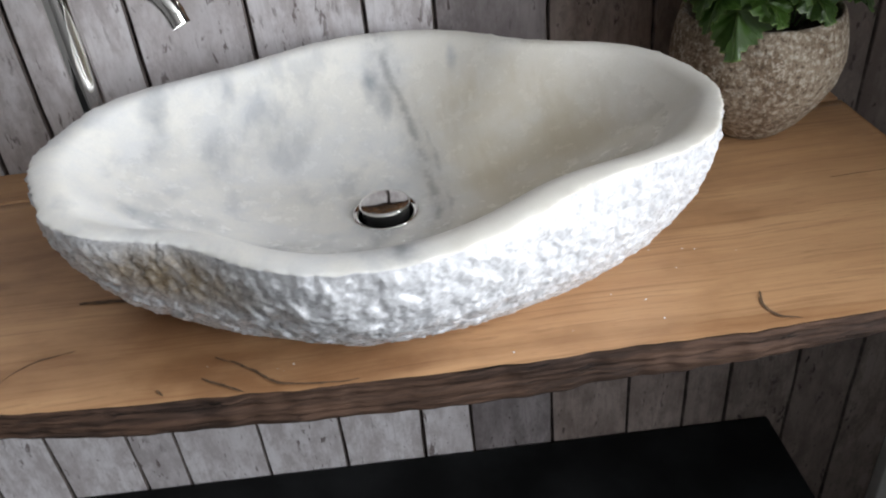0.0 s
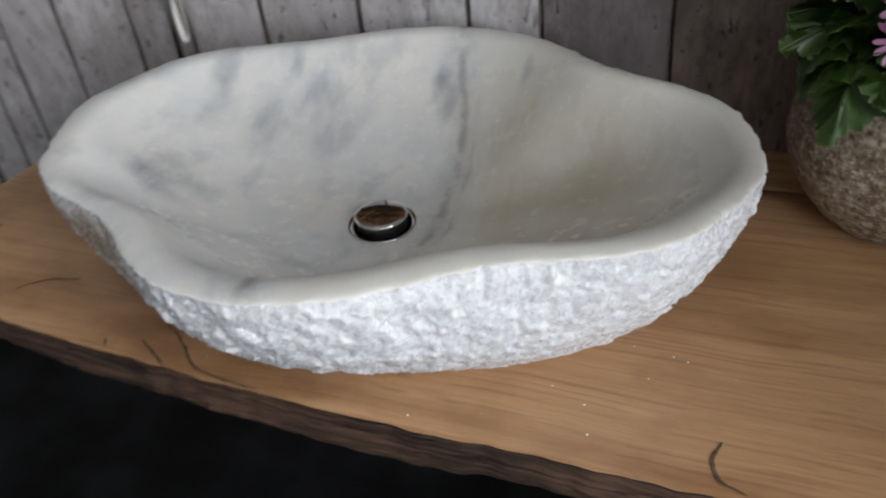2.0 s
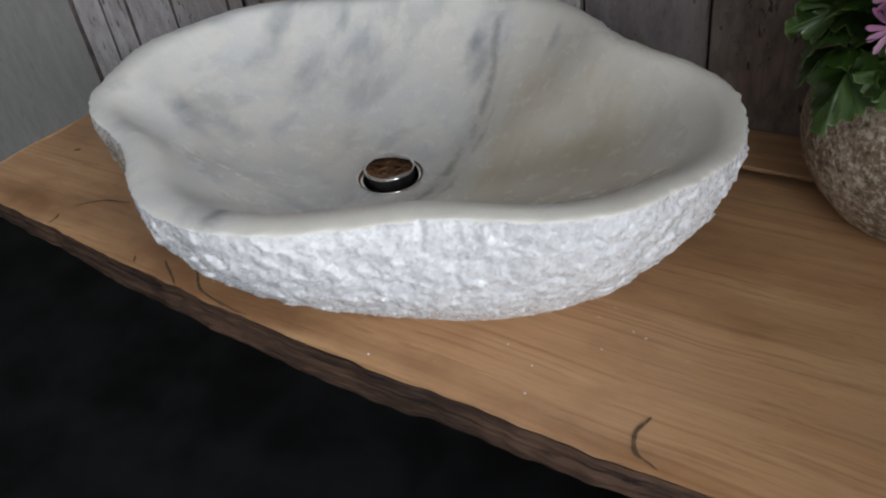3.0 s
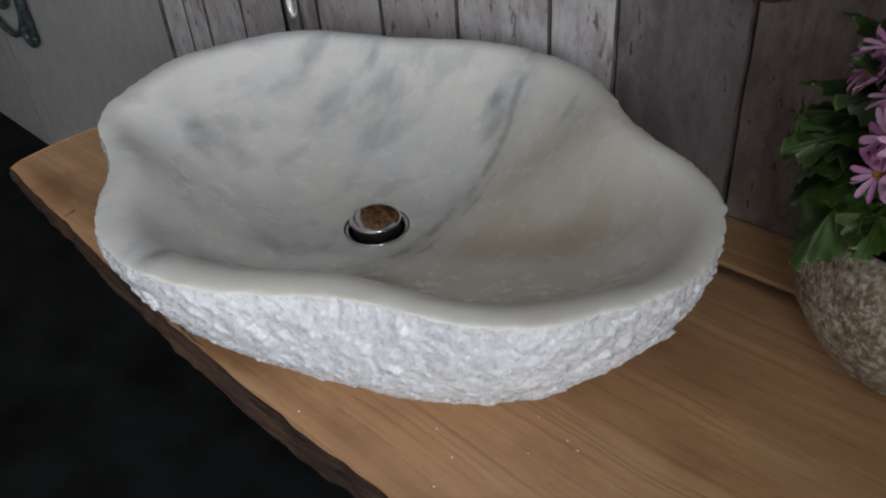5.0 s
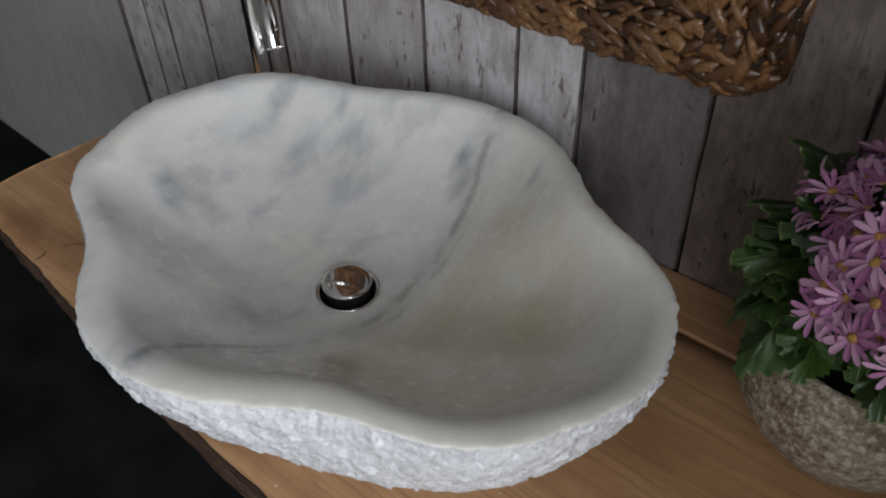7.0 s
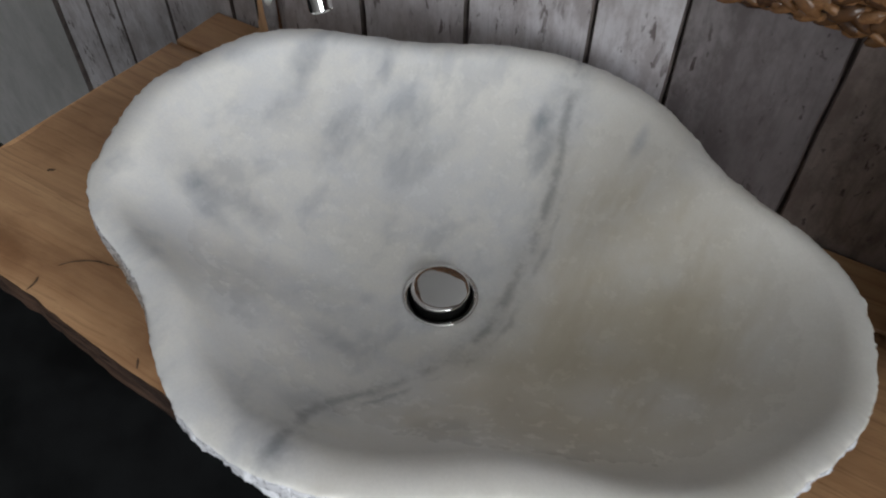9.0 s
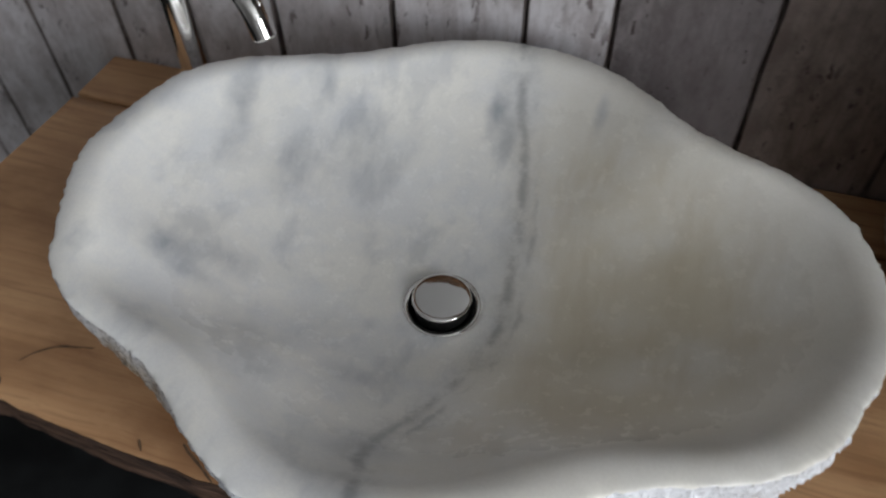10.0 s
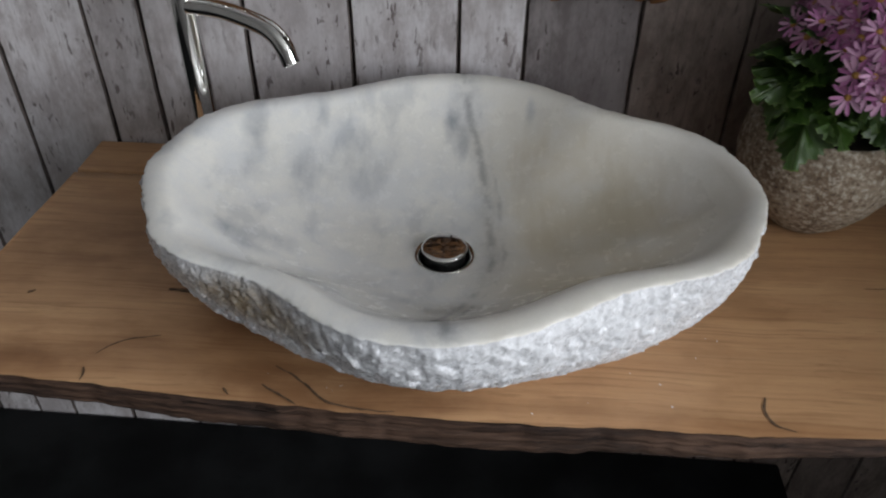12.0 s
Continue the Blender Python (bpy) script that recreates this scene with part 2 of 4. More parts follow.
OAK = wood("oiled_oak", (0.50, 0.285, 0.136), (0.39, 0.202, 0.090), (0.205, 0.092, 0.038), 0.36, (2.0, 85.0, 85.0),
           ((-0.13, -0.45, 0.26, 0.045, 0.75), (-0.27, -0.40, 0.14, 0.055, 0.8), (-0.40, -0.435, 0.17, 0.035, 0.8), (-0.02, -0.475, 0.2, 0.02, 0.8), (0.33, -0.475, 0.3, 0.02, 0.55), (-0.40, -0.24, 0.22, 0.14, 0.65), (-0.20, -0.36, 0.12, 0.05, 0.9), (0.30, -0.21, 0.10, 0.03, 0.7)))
n = Nodes("live_edge_wood", 0.75)
n.set("Specular IOR Level", 0.2)
w = n.vmath("ADD", n.co, n.scaled(0.03, 0.02, 0.02, n.noise(n.co, 7.0, 4, colour=True)))
big = n.noise(n.scaled(5, 14, 22, w), 1.0, 5, 0.6)
fibre = n.noise(n.scaled(9, 120, 190, w), 1.0, 6, 0.65)
split = n.noise(n.scaled(3.5, 30, 75, w), 1.0, 4, 0.5)
col = n.mix(n.ramp(fibre, 0.33, 0.66), (0.034, 0.020, 0.014), (0.098, 0.057, 0.039))
col = n.mix(n.ramp(big, 0.42, 0.60, 0.0, 0.88), col, n.mix(n.ramp(fibre, 0.35, 0.65), (0.014, 0.010, 0.009), (0.05, 0.031, 0.024)))
crackf = n.math("MULTIPLY", n.ramp(n.math("ABSOLUTE", n.math("SUBTRACT", split, 0.5)), 0.012, 0.002), n.ramp(big, 0.42, 0.55))
col = n.mix(n.math("MULTIPLY", crackf, 0.9), col, (0.008, 0.006, 0.005))
n.set("Base Color", col)
n.bump(n.math("SUBTRACT", fibre, n.math("MULTIPLY", crackf, 0.8)), 0.7, 0.003)
BARK = n.m
FILLER = plain("dark_crack", (0.115, 0.068, 0.038), 0.8, vary=0.5, scale=120)


def whitewash(name, pale, worn, speck, scale=1.0, wear=1.0):
    n = Nodes(name, 0.62)
    co = n.shifted(n.co, n.rand())
    broad = n.noise(n.scaled(8, 8, 3.0, co), 1.0, 5, 0.6)
    mott = n.noise(n.scaled(34, 34, 15, co), 1.0, 9, 0.74)
    hair = n.noise(n.scaled(210 * scale, 210 * scale, 8, co), 1.0, 6, 0.68)
    chip = n.noise(n.scaled(120 * scale, 120 * scale, 38, co), 1.0, 4, 0.55, 0.25)
    dot = n.noise(n.scaled(190 * scale, 190 * scale, 95, co), 1.0, 3, 0.5)
    where = n.noise(n.scaled(13, 13, 5, co), 1.0, 4, 0.55)
    col = n.mix(n.ramp(mott, 0.36, 0.62), worn, pale)
    col = n.mix(n.ramp(broad, 0.40, 0.70, 0.0, 0.55 * wear), col, worn)
    col = n.mix(n.ramp(hair, 0.50, 0.70, 0.0, 0.55 * wear), col, worn)
    rub = n.math("MULTIPLY", n.ramp(mott, 0.60, 0.74), n.ramp(hair, 0.42, 0.60))
    col = n.mix(n.math("MULTIPLY", rub, 0.75 * wear), col, speck)
    f = n.math("MULTIPLY", n.ramp(chip, 0.588, 0.65), n.ramp(where, 0.44, 0.58))
    f = n.math("MAXIMUM", f, n.math("MULTIPLY", n.ramp(dot, 0.66, 0.72), n.ramp(where, 0.50, 0.40, 0.0, 0.8)))
    col = n.mix(n.math("MULTIPLY", f, 0.85 * wear), col, speck)
    tone = n.math("MULTIPLY_ADD", n.rand(), 0.2, 0.88)
    n.set("Base Color", n.mix(1.0, col, tone, "MULTIPLY"))
    n.bump(n.math("SUBTRACT", hair, n.math("MULTIPLY", f, 1.5)), 0.3, 0.001)
    return n.m


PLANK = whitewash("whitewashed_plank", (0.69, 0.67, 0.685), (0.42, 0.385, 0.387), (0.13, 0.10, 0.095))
# browner, greyer boards, with the dim right wall's shade put into their colour
SHADED_TAUPE = whitewash("shaded_taupe_plank", (0.285, 0.236, 0.212), (0.15, 0.115, 0.10), (0.045, 0.031, 0.027), wear=1.15)
SHADED_GREY = whitewash("shaded_grey_plank", (0.285, 0.258, 0.258), (0.148, 0.127, 0.126), (0.065, 0.048, 0.044), wear=1.15)
PANEL = whitewash("pale_board", (0.44, 0.435, 0.42), (0.36, 0.355, 0.34), (0.30, 0.29, 0.27), 0.35, 0.5)
GAP = plain("dark_gap", (0.125, 0.102, 0.093), 0.9, vary=0.4, scale=40)
BLACK = plain("matt_black_paint", (0.0070, 0.0076, 0.0080), 0.6, vary=0.6, scale=7, relief=0.0004)
BLACK.node_tree.nodes["Principled BSDF"].inputs["Specular IOR Level"].default_value = 0.12
FLOORM = plain("grey_concrete", (0.16, 0.155, 0.15), 0.7, vary=0.15, scale=6)
PLASTER = plain("grey_plaster", (0.24, 0.235, 0.23), 0.8, vary=0.05, scale=20)
CEIL = plain("white_ceiling_paint", (0.62, 0.62, 0.61), 0.85, vary=0.04, scale=12)
TRIM = plain("white_trim_paint", (0.68, 0.67, 0.65), 0.45, vary=0.05)
CHROME = plain("polished_chrome", (0.78, 0.77, 0.75), 0.05, 1.0, vary=0.03, scale=60)
# near-black paints the shade inside the bore and under the cap
HOLE = plain("drain_shade_black", (0.02, 0.02, 0.02), 0.4)
IRON = plain("aged_iron", (0.075, 0.10, 0.105), 0.55, 0.5, vary=0.5, scale=60, relief=0.001)
MIRROR = plain("mirror_glass", (0.9, 0.9, 0.9), 0.02, 1.0, vary=0.0)

# speckled stone aggregate
n = Nodes("speckled_stone", 0.8)
a = n.noise(n.co, 26.0, 6, 0.65)
b = n.noise(n.co, 150.0, 5, 0.7)
c = n.cells(n.co, 230.0)
col = n.mix(n.ramp(a, 0.34, 0.66), (0.19, 0.135, 0.088), (0.33, 0.27, 0.20))
col = n.mix(n.ramp(b, 0.50, 0.60, 0.0, 0.85), col, (0.52, 0.47, 0.39))
col = n.mix(n.ramp(b, 0.45, 0.36, 0.0, 0.85), col, (0.085, 0.058, 0.04))
n.set("Base Color", n.mix(n.ramp(c[0], 0.22, 0.08, 0.0, 0.7), col, (0.10, 0.06, 0.04)))
n.bump(n.math("ADD", b, n.math("MULTIPLY", c[0], 0.6)), 0.8, 0.003)
STONE = n.m

n = Nodes("green_leaf", 0.38)
v = n.noise(n.co, 70.0, 4)
x, y, z = n.xyz()
ax = n.math("ABSOLUTE", x)
rib = n.ramp(ax, 0.0011, 0.0002)
side = n.ramp(n.math("ABSOLUTE", n.math("SINE", n.math("MULTIPLY", n.math("SUBTRACT", y, n.math("MULTIPLY", ax, 0.9)), 330.0))), 0.22, 0.03)
veins = n.math("MAXIMUM", rib, n.math("MULTIPLY", side, 0.2))
col = n.mix(n.rand(), (0.008, 0.023, 0.004), (0.035, 0.078, 0.011))
col = n.mix(n.ramp(v, 0.35, 0.7, 0.0, 0.5), col, (0.05, 0.10, 0.015))
n.set("Base Color", n.mix(n.math("MULTIPLY", veins, 0.3), col, (0.17, 0.24, 0.06)))
n.bump(n.math("SUBTRACT", v, veins), 0.6, 0.0018)
LEAF = n.m

n = Nodes("lilac_petal", 0.55)
col = n.mix(n.rand(), (0.27, 0.07, 0.19), (0.44, 0.18, 0.36))
n.set("Base Color", n.mix(n.ramp(n.island(), 0.45, 0.95, 0.0, 0.5), col, (0.70, 0.47, 0.60)))
PETAL = n.m
CENTRE = plain("ochre_flower_centre", (0.42, 0.22, 0.06), 0.8, vary=0.4, scale=300)
# light caught by the leaf edges, put into a paler green margin
MARGIN = plain("lit_leaf_margin", (0.095, 0.15, 0.035), 0.5, vary=0.5, scale=200)
STEM = plain("green_stem", (0.06, 0.12, 0.03), 0.6)
SOIL = plain("dark_soil", (0.03, 0.022, 0.016), 0.95, vary=0.5, scale=90, relief=0.004)

n = Nodes("dried_rush", 0.26)
k = n.math("POWER", n.island(), 1.5)
col = n.mix(k, (0.045, 0.020, 0.010), (0.34, 0.170, 0.070))
n.set("Base Color", n.mix(n.ramp(n.noise(n.scaled(1, 1, 1), 190.0, 4), 0.35, 0.7, 0.0, 0.65), col, (0.12, 0.055, 0.022)))
n.bump(n.noise(n.co, 260.0, 3), 0.5, 0.0015)
RUSH = n.m


# ---- building helpers ----
def mesh(name, verts, faces, material, smooth=True):
    me = bpy.data.meshes.new(name)
    me.from_pydata([tuple(v) for v in verts], [], faces)
    me.update()
    if smooth:
        me.shade_smooth()
    for m in material if isinstance(material, (list, tuple)) else (material,):
        me.materials.append(m)
    return me


def part(name, me, parent, label="", m=None):
    ob = new(name, me)
    ob.parent = parent
    if m is not None:
        ob.matrix_basis = m
    if label:
        tagged(ob, label)
    return ob


def empty(name, x, y, z):
    ob = new(name)
    ob.location = (x, y, z)
    ob.empty_display_size = 0.05
    return ob


def box(name, x0, x1, y0, y1, z0, z1, material, bevel=0.0):
    bm = bmesh.new()
    bmesh.ops.create_cube(bm, size=1)
    for v in bm.verts:
        v.co = ((x0 + x1) / 2 + v.co.x * (x1 - x0), (y0 + y1) / 2 + v.co.y * (y1 - y0), (z0 + z1) / 2 + v.co.z * (z1 - z0))
    if bevel:
        bmesh.ops.bevel(bm, geom=bm.edges[:], offset=bevel, segments=2, affect="EDGES", profile=0.5)
    me = bpy.data.meshes.new(name)
    bm.to_mesh(me)
    bm.free()
    me.materials.append(material)
    return me


def strip(rows, close_u=False, close_v=False):
    """Quads over a grid of points: rows[i][j]."""
    n, m = len(rows), len(rows[0])
    verts = [p for r in rows for p in r]
    faces = []
    for i in range(n if close_u else n - 1):
        for j in range(m if close_v else m - 1):
            a, b = i * m + j, i * m + (j + 1) % m
            c, d = ((i + 1) % n) * m + (j + 1) % m, ((i + 1) % n) * m + j
            faces.append((a, b, c, d))
    return verts, faces


def lathe(profile, seg=48):
    """Rings of (radius, z) about the z axis."""
    rows = [[(r * math.cos(2 * math.pi * k / seg), r * math.sin(2 * math.pi * k / seg), z) for k in range(seg)] for r, z in profile]
    return strip(rows, close_v=True)


def tube(points, radius, seg=20, caps=True):
    """A tube along points, its radius a number or one a point."""
    pts = [Vector(p) for p in points]
    rad = radius if isinstance(radius, (list, tuple)) else [radius] * len(pts)
    rows, side = [], None
    for i, p in enumerate(pts):
        d = (pts[min(i + 1, len(pts) - 1)] - pts[max(i - 1, 0)]).normalized()
        side = (side - d * side.dot(d)).normalized() if side else d.orthogonal().normalized()
        up = d.cross(side)
        rows.append([p + (side * math.cos(2 * math.pi * k / seg) + up * math.sin(2 * math.pi * k / seg)) * rad[i] for k in range(seg)])
    v, f = strip(rows, close_v=True)
    if caps:
        f.append(tuple(range(seg))[::-1])
        f.append(tuple(range((len(pts) - 1) * seg, len(pts) * seg)))
    return v, f


def smooth_line(points, steps=8):
    """A Catmull-Rom line through the points."""
    p = [Vector(q) for q in points]
    p = [p[0] * 2 - p[1]] + p + [p[-1] * 2 - p[-2]]
    out = []
    for i in range(1, len(p) - 2):
        for k in range(steps):
            t = k / steps
            a, b, c, d = p[i - 1:i + 3]
            out.append(0.5 * (2 * b + (c - a) * t + (2 * a - 5 * b + 4 * c - d) * t * t + (3 * b - a - 3 * c + d) * t ** 3))
    return out + [p[-2]]


def n3(x, y, z):
    return noise.noise(Vector((x, y, z)))


def fbm(x, y, z, octaves=4):
    return sum(n3(x * 2 ** k, y * 2 ** k, z * 2 ** k) * 0.5 ** k for k in range(octaves))


# ---- the room ----
TOP, DECK, BASE = 0.85, 0.166, -0.25
ROOM_X0, ROOM_Y0, ROOM_H = -2.8, -3.6, 2.7

floor = new("floor", box("floor", ROOM_X0 - 0.1, SIDE_X + 0.1, ROOM_Y0 - 0.1, 0.2, BASE - 0.1, BASE, FLOORM))
tagged(floor, "grey concrete floor", "floor", kind="structure")
ceiling = new("ceiling", box("ceiling", ROOM_X0 - 0.1, SIDE_X + 0.1, ROOM_Y0 - 0.1, 0.2, ROOM_H, ROOM_H + 0.1, CEIL))
tagged(ceiling, "plain white painted ceiling", "ceiling", kind="structure")
wall_back = new("wall_back", box("wall_back", ROOM_X0 - 0.1, SIDE_X + 0.1, 0.012, 0.2, BASE, ROOM_H, GAP))
tagged(wall_back, "wall clad in distressed whitewashed vertical planks", "wall", kind="structure")
wall_left = new("wall_left", box("wall_left", ROOM_X0 - 0.1, ROOM_X0, ROOM_Y0, 0.012, BASE, ROOM_H, PLASTER))
tagged(wall_left, "plain grey plaster wall", "wall", kind="structure")
wall_front = new("wall_front", box("wall_front", ROOM_X0 - 0.1, SIDE_X + 0.1, ROOM_Y0 - 0.1, ROOM_Y0, BASE, ROOM_H, PLASTER))
tagged(wall_front, "plain grey plaster wall", "wall", kind="structure")

# side wall with its window opening
wall_side = tagged(empty("wall_right", SIDE_X, 0, 0), "plain grey wall with a tall window", "wall", kind="structure")
y_a, y_b, z_a, z_b = WIN_Y - WIN_L / 2, WIN_Y + WIN_L / 2, WIN_Z - WIN_H / 2, WIN_Z + WIN_H / 2
for y0, y1, z0, z1 in ((ROOM_Y0, y_a, BASE, ROOM_H), (y_b, 0.012, BASE, ROOM_H), (y_a, y_b, BASE, z_a), (y_a, y_b, z_b, ROOM_H)):
    part("wall_section", box("wall_section", 0, 0.1, y0, y1, z0, z1, PLASTER), wall_side)
window = tagged(empty("window_1", SIDE_X, WIN_Y, z_a), "white framed window letting daylight in", "window", kind="structure")
for y0, y1, z0, z1 in ((-WIN_L / 2, -WIN_L / 2 + 0.05, 0, WIN_H), (WIN_L / 2 - 0.05, WIN_L / 2, 0, WIN_H), (-WIN_L / 2 + 0.05, WIN_L / 2 - 0.05, 0, 0.05),
                       (-WIN_L / 2 + 0.05, WIN_L / 2 - 0.05, WIN_H - 0.05, WIN_H), (-0.02, 0.02, 0.05, WIN_H - 0.05)):
    part("window_frame", box("window_frame", -0.015, 0.02, y0, y1, z0, z1, TRIM, 0.004), window)

# black platform under the counter
deck_me = box("platform", ROOM_X0 + 0.005, 0.645, -2.4, -0.003, BASE, DECK, BLACK, 0.004)
for q in deck_me.vertices:
    if q.co.z > 0.1:
        q.co.z += -0.032 * (q.co.x - 0.645)
deck = new("platform", deck_me)
tagged(deck, "low matt black platform along the wall", "platform", kind="structure")

# planks of the back wall, with uneven edges
SEAMS = (-0.90, -0.82, -0.748, -0.63, -0.499, -0.422, -0.280, -0.140, 0.003, 0.091, 0.236, 0.376, 0.482, 0.562, 0.685, 0.80, 0.925)


def plank(x0, x1, z0, z1, y_face, material, seed, wave=0.0022, gap=0.0019):
    rows, steps = [], 60
    for i in range(steps + 1):
        z = z0 + (z1 - z0) * i / steps
        a = x0 + gap + wave * fbm(seed, 1.7, z * 9, 3)
        b = x1 - gap + wave * fbm(seed + 5, 8.3, z * 9, 3)
        bow = 0.0006 * n3(seed, z * 3, 2.2)
        rows.append([(a, 0.012, z), (a, y_face + 0.002 + bow, z), (a + 0.0016, y_face + bow, z), (b - 0.0016, y_face + bow, z), (b, y_face + 0.002 + bow, z), (b, 0.012, z)])
    v, f = strip(rows)
    f.append((0, 1, 2, 3, 4, 5))
    k = steps * 6
    f.append(tuple(k + j for j in range(6))[::-1])
    me = mesh("plank", v, [q[::-1] for q in f], (material, GAP), False)
    for k in range(steps * 5):
        me.polygons[k].material_index = 0 if k % 5 == 2 else 1
    return me


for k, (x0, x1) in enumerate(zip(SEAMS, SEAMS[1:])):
    part("plank", plank(x0, x1, BASE, ROOM_H, 0.0, SHADED_TAUPE if x0 > 0.2 else SHADED_GREY if x0 > 0.07 else PLANK, k * 3.1), wall_back, "worn taupe plank with painted-in shade" if x0 > 0.2 else "worn grey plank with painted-in shade" if x0 > 0.07 else "")
for k in range(2):
    x0 = ROOM_X0 + 0.01 + k * (-0.905 - ROOM_X0 - 0.01) / 2
    part("plank", plank(x0, x0 + (-0.905 - ROOM_X0 - 0.01) / 2, BASE, ROOM_H, -0.004, PANEL, 70 + k * 2.7, 0.0005, 0.0002), wall_back, "wide pale board")
# out-of-view wall added to keep window light off the right-hand planks
stub = new("shade_wall", box("shade_wall", STUB_X, STUB_X + 0.1, STUB_Y, -0.001, BASE, ROOM_H, PLASTER, 0.004))
tagged(stub, "unseen grey wall added to shade the right-hand planks", "wall", kind="structure")
corner = new("trim", box("trim", STUB_X - 0.03, STUB_X - 0.001, -0.03, -0.002, BASE, ROOM_H, TRIM, 0.003))
tagged(corner, "white painted corner trim", "trim", kind="structure")


# ---- the counter ----
def front_y(x):
    """The slab's live front edge in plan."""
    u = 0.05 - x
    return -0.4905 + 0.038 * (max(0.0, u) / 0.58) ** 1.4 + 0.02 * max(0, -u) ** 2 + 0.003 * fbm(x * 9, 2.0, 0.5, 3) + 0.0016 * n3(x * 50, 7.1, 0)


def left_x(y):
    return -0.522 + 0.085 * y + 0.014 * max(0.0, (-y - 0.36) / 0.1) ** 2 - 0.003 * n3(y * 12, 1, 1)


slab = tagged(empty("wooden_counter", 0.03, -0.25, TOP - 0.045), "thick oiled oak slab counter with a cracked live front edge", "counter")
INV = Matrix.Translation((-0.03, 0.25, -(TOP - 0.045)))
NX, BACK = 260, -0.0885
X1 = 0.602


def slab_x(i, y):
    return left_x(y) + (X1 - left_x(y)) * i / NX


def thick(x):
    return 0.0385 - 0.013 * (x / 0.44) ** 2 + 0.003 * n3(x * 7, 3.3, 9)


rows = []
for i in range(NX + 1):
    row = []
    for j in range(25):
        g = j / 24
        x = slab_x(i, BACK + (-0.48 - BACK) * g)
        y = BACK + (front_y(x) - BACK) * g
        z = TOP - (0.0025 if j == 24 else 0) + 0.0004 * fbm(x * 6, y * 20, 1.0, 2)
        row.append((x, y, z))
    x, y = row[-1][:2]
    rows.append([(slab_x(i, BACK), BACK, TOP - 0.03)] + row)
v, f = strip(rows)
f.append(tuple(range(26)))
f.append(tuple(NX * 26 + j for j in range(26))[::-1])
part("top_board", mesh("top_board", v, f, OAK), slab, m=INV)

# the bark-brown front face, under and sides, split lengthwise by drying cracks
EX, EG = 460, 24


def split(x, g, level, seed):
    """A crack that wanders along the face, open in stretches."""
    centre = level + 0.16 * n3(x * 3.5, seed, 0.5) + 0.05 * n3(x * 21, seed, 2.5)
    return max(0.0, min(1.0, 0.6 + 2.2 * n3(x * 5, seed, 7.0))) * math.exp(-((g - centre) / 0.045) ** 2)


rows = []
for i in range(EX + 1):
    x = slab_x(i * NX / EX, -0.48)
    fy, t = front_y(x), thick(x)
    row = []
    for j in range(EG + 1):
        g = j / EG
        rough = 0.0016 * fbm(x * 5, g * 2.0, 4.0, 3) + 0.0012 * n3(x * 16, g * 12, 1.5) + 0.0011 * n3(x * 60, g * 16, 4.5) + 0.0007 * n3(x * 25, g * 60, 2.0)
        rough += 0.0075 * split(x, g, 0.38, 3.1) + 0.006 * split(x, g, 0.72, 9.7)
        y = fy - 0.0005 - 0.006 * g ** 0.8 + (0 if j == 0 else rough) + 0.005 * g ** 6
        row.append((x, y, TOP - 0.0025 - t * g + 0.0012 * n3(x * 40, g * 6, 3) * g))
    row.append((x, BACK, TOP - t))
    rows.append(row)
v, f = strip(rows)
f.append(tuple(range(EG + 2)))
f.append(tuple(EX * (EG + 2) + j for j in range(EG + 2))[::-1])
part("live_edge", mesh("live_edge", v, f, BARK), slab, "dark brown split bark edge", INV)

# rear board behind a narrow joint
rows = []
for i in range(61):
    g = i / 60
    x0, x1 = left_x(-0.08) + 0.001, X1
    x = x0 + (x1 - x0) * g
    rows.append([(x, BACK + 0.0065 + 0.001 * n3(x * 20, 3, 1), TOP - 0.042), (x, BACK + 0.0065 + 0.001 * n3(x * 20, 3, 1), TOP - 0.003), (x, BACK + 0.009, TOP - 0.0005), (x + 0.004 * (1 - g), -0.004, TOP - 0.0005), (x, -0.003, TOP - 0.042)])
v, f = strip(rows, close_v=True)
f += [tuple(range(5)), tuple(60 * 5 + j for j in range(5))[::-1]]
part("rear_board", mesh("rear_board", v, [q[::-1] for q in f], OAK, False), slab, "narrow oak board against the wall", INV)


# cracks in the top, filled dark
def crack(points, width):
    line = smooth_line([(*p, 0) for p in points], 6)
    rows = []
    for i, p in enumerate(line):
        d = (line[min(i + 1, len(line) - 1)] - line[max(i - 1, 0)]).normalized()
        s = Vector((-d.y, d.x, 0))
        g = i / (len(line) - 1)
        w = width * (0.25 + 0.75 * math.sin(math.pi * min(1, g * 0.9 + 0.1)) ** 0.7) * (0.7 + 0.6 * random.random())
        q = p + s * 0.0012 * n3(p.x * 90, p.y * 90, 3)
        rows.append([(q + s * w)[:2] + (TOP + 0.0008,), q[:2] + (TOP + 0.0011,), (q - s * w)[:2] + (TOP + 0.0008,)])
    v, f = strip(rows)
    return mesh("crack", v, f, FILLER, False)


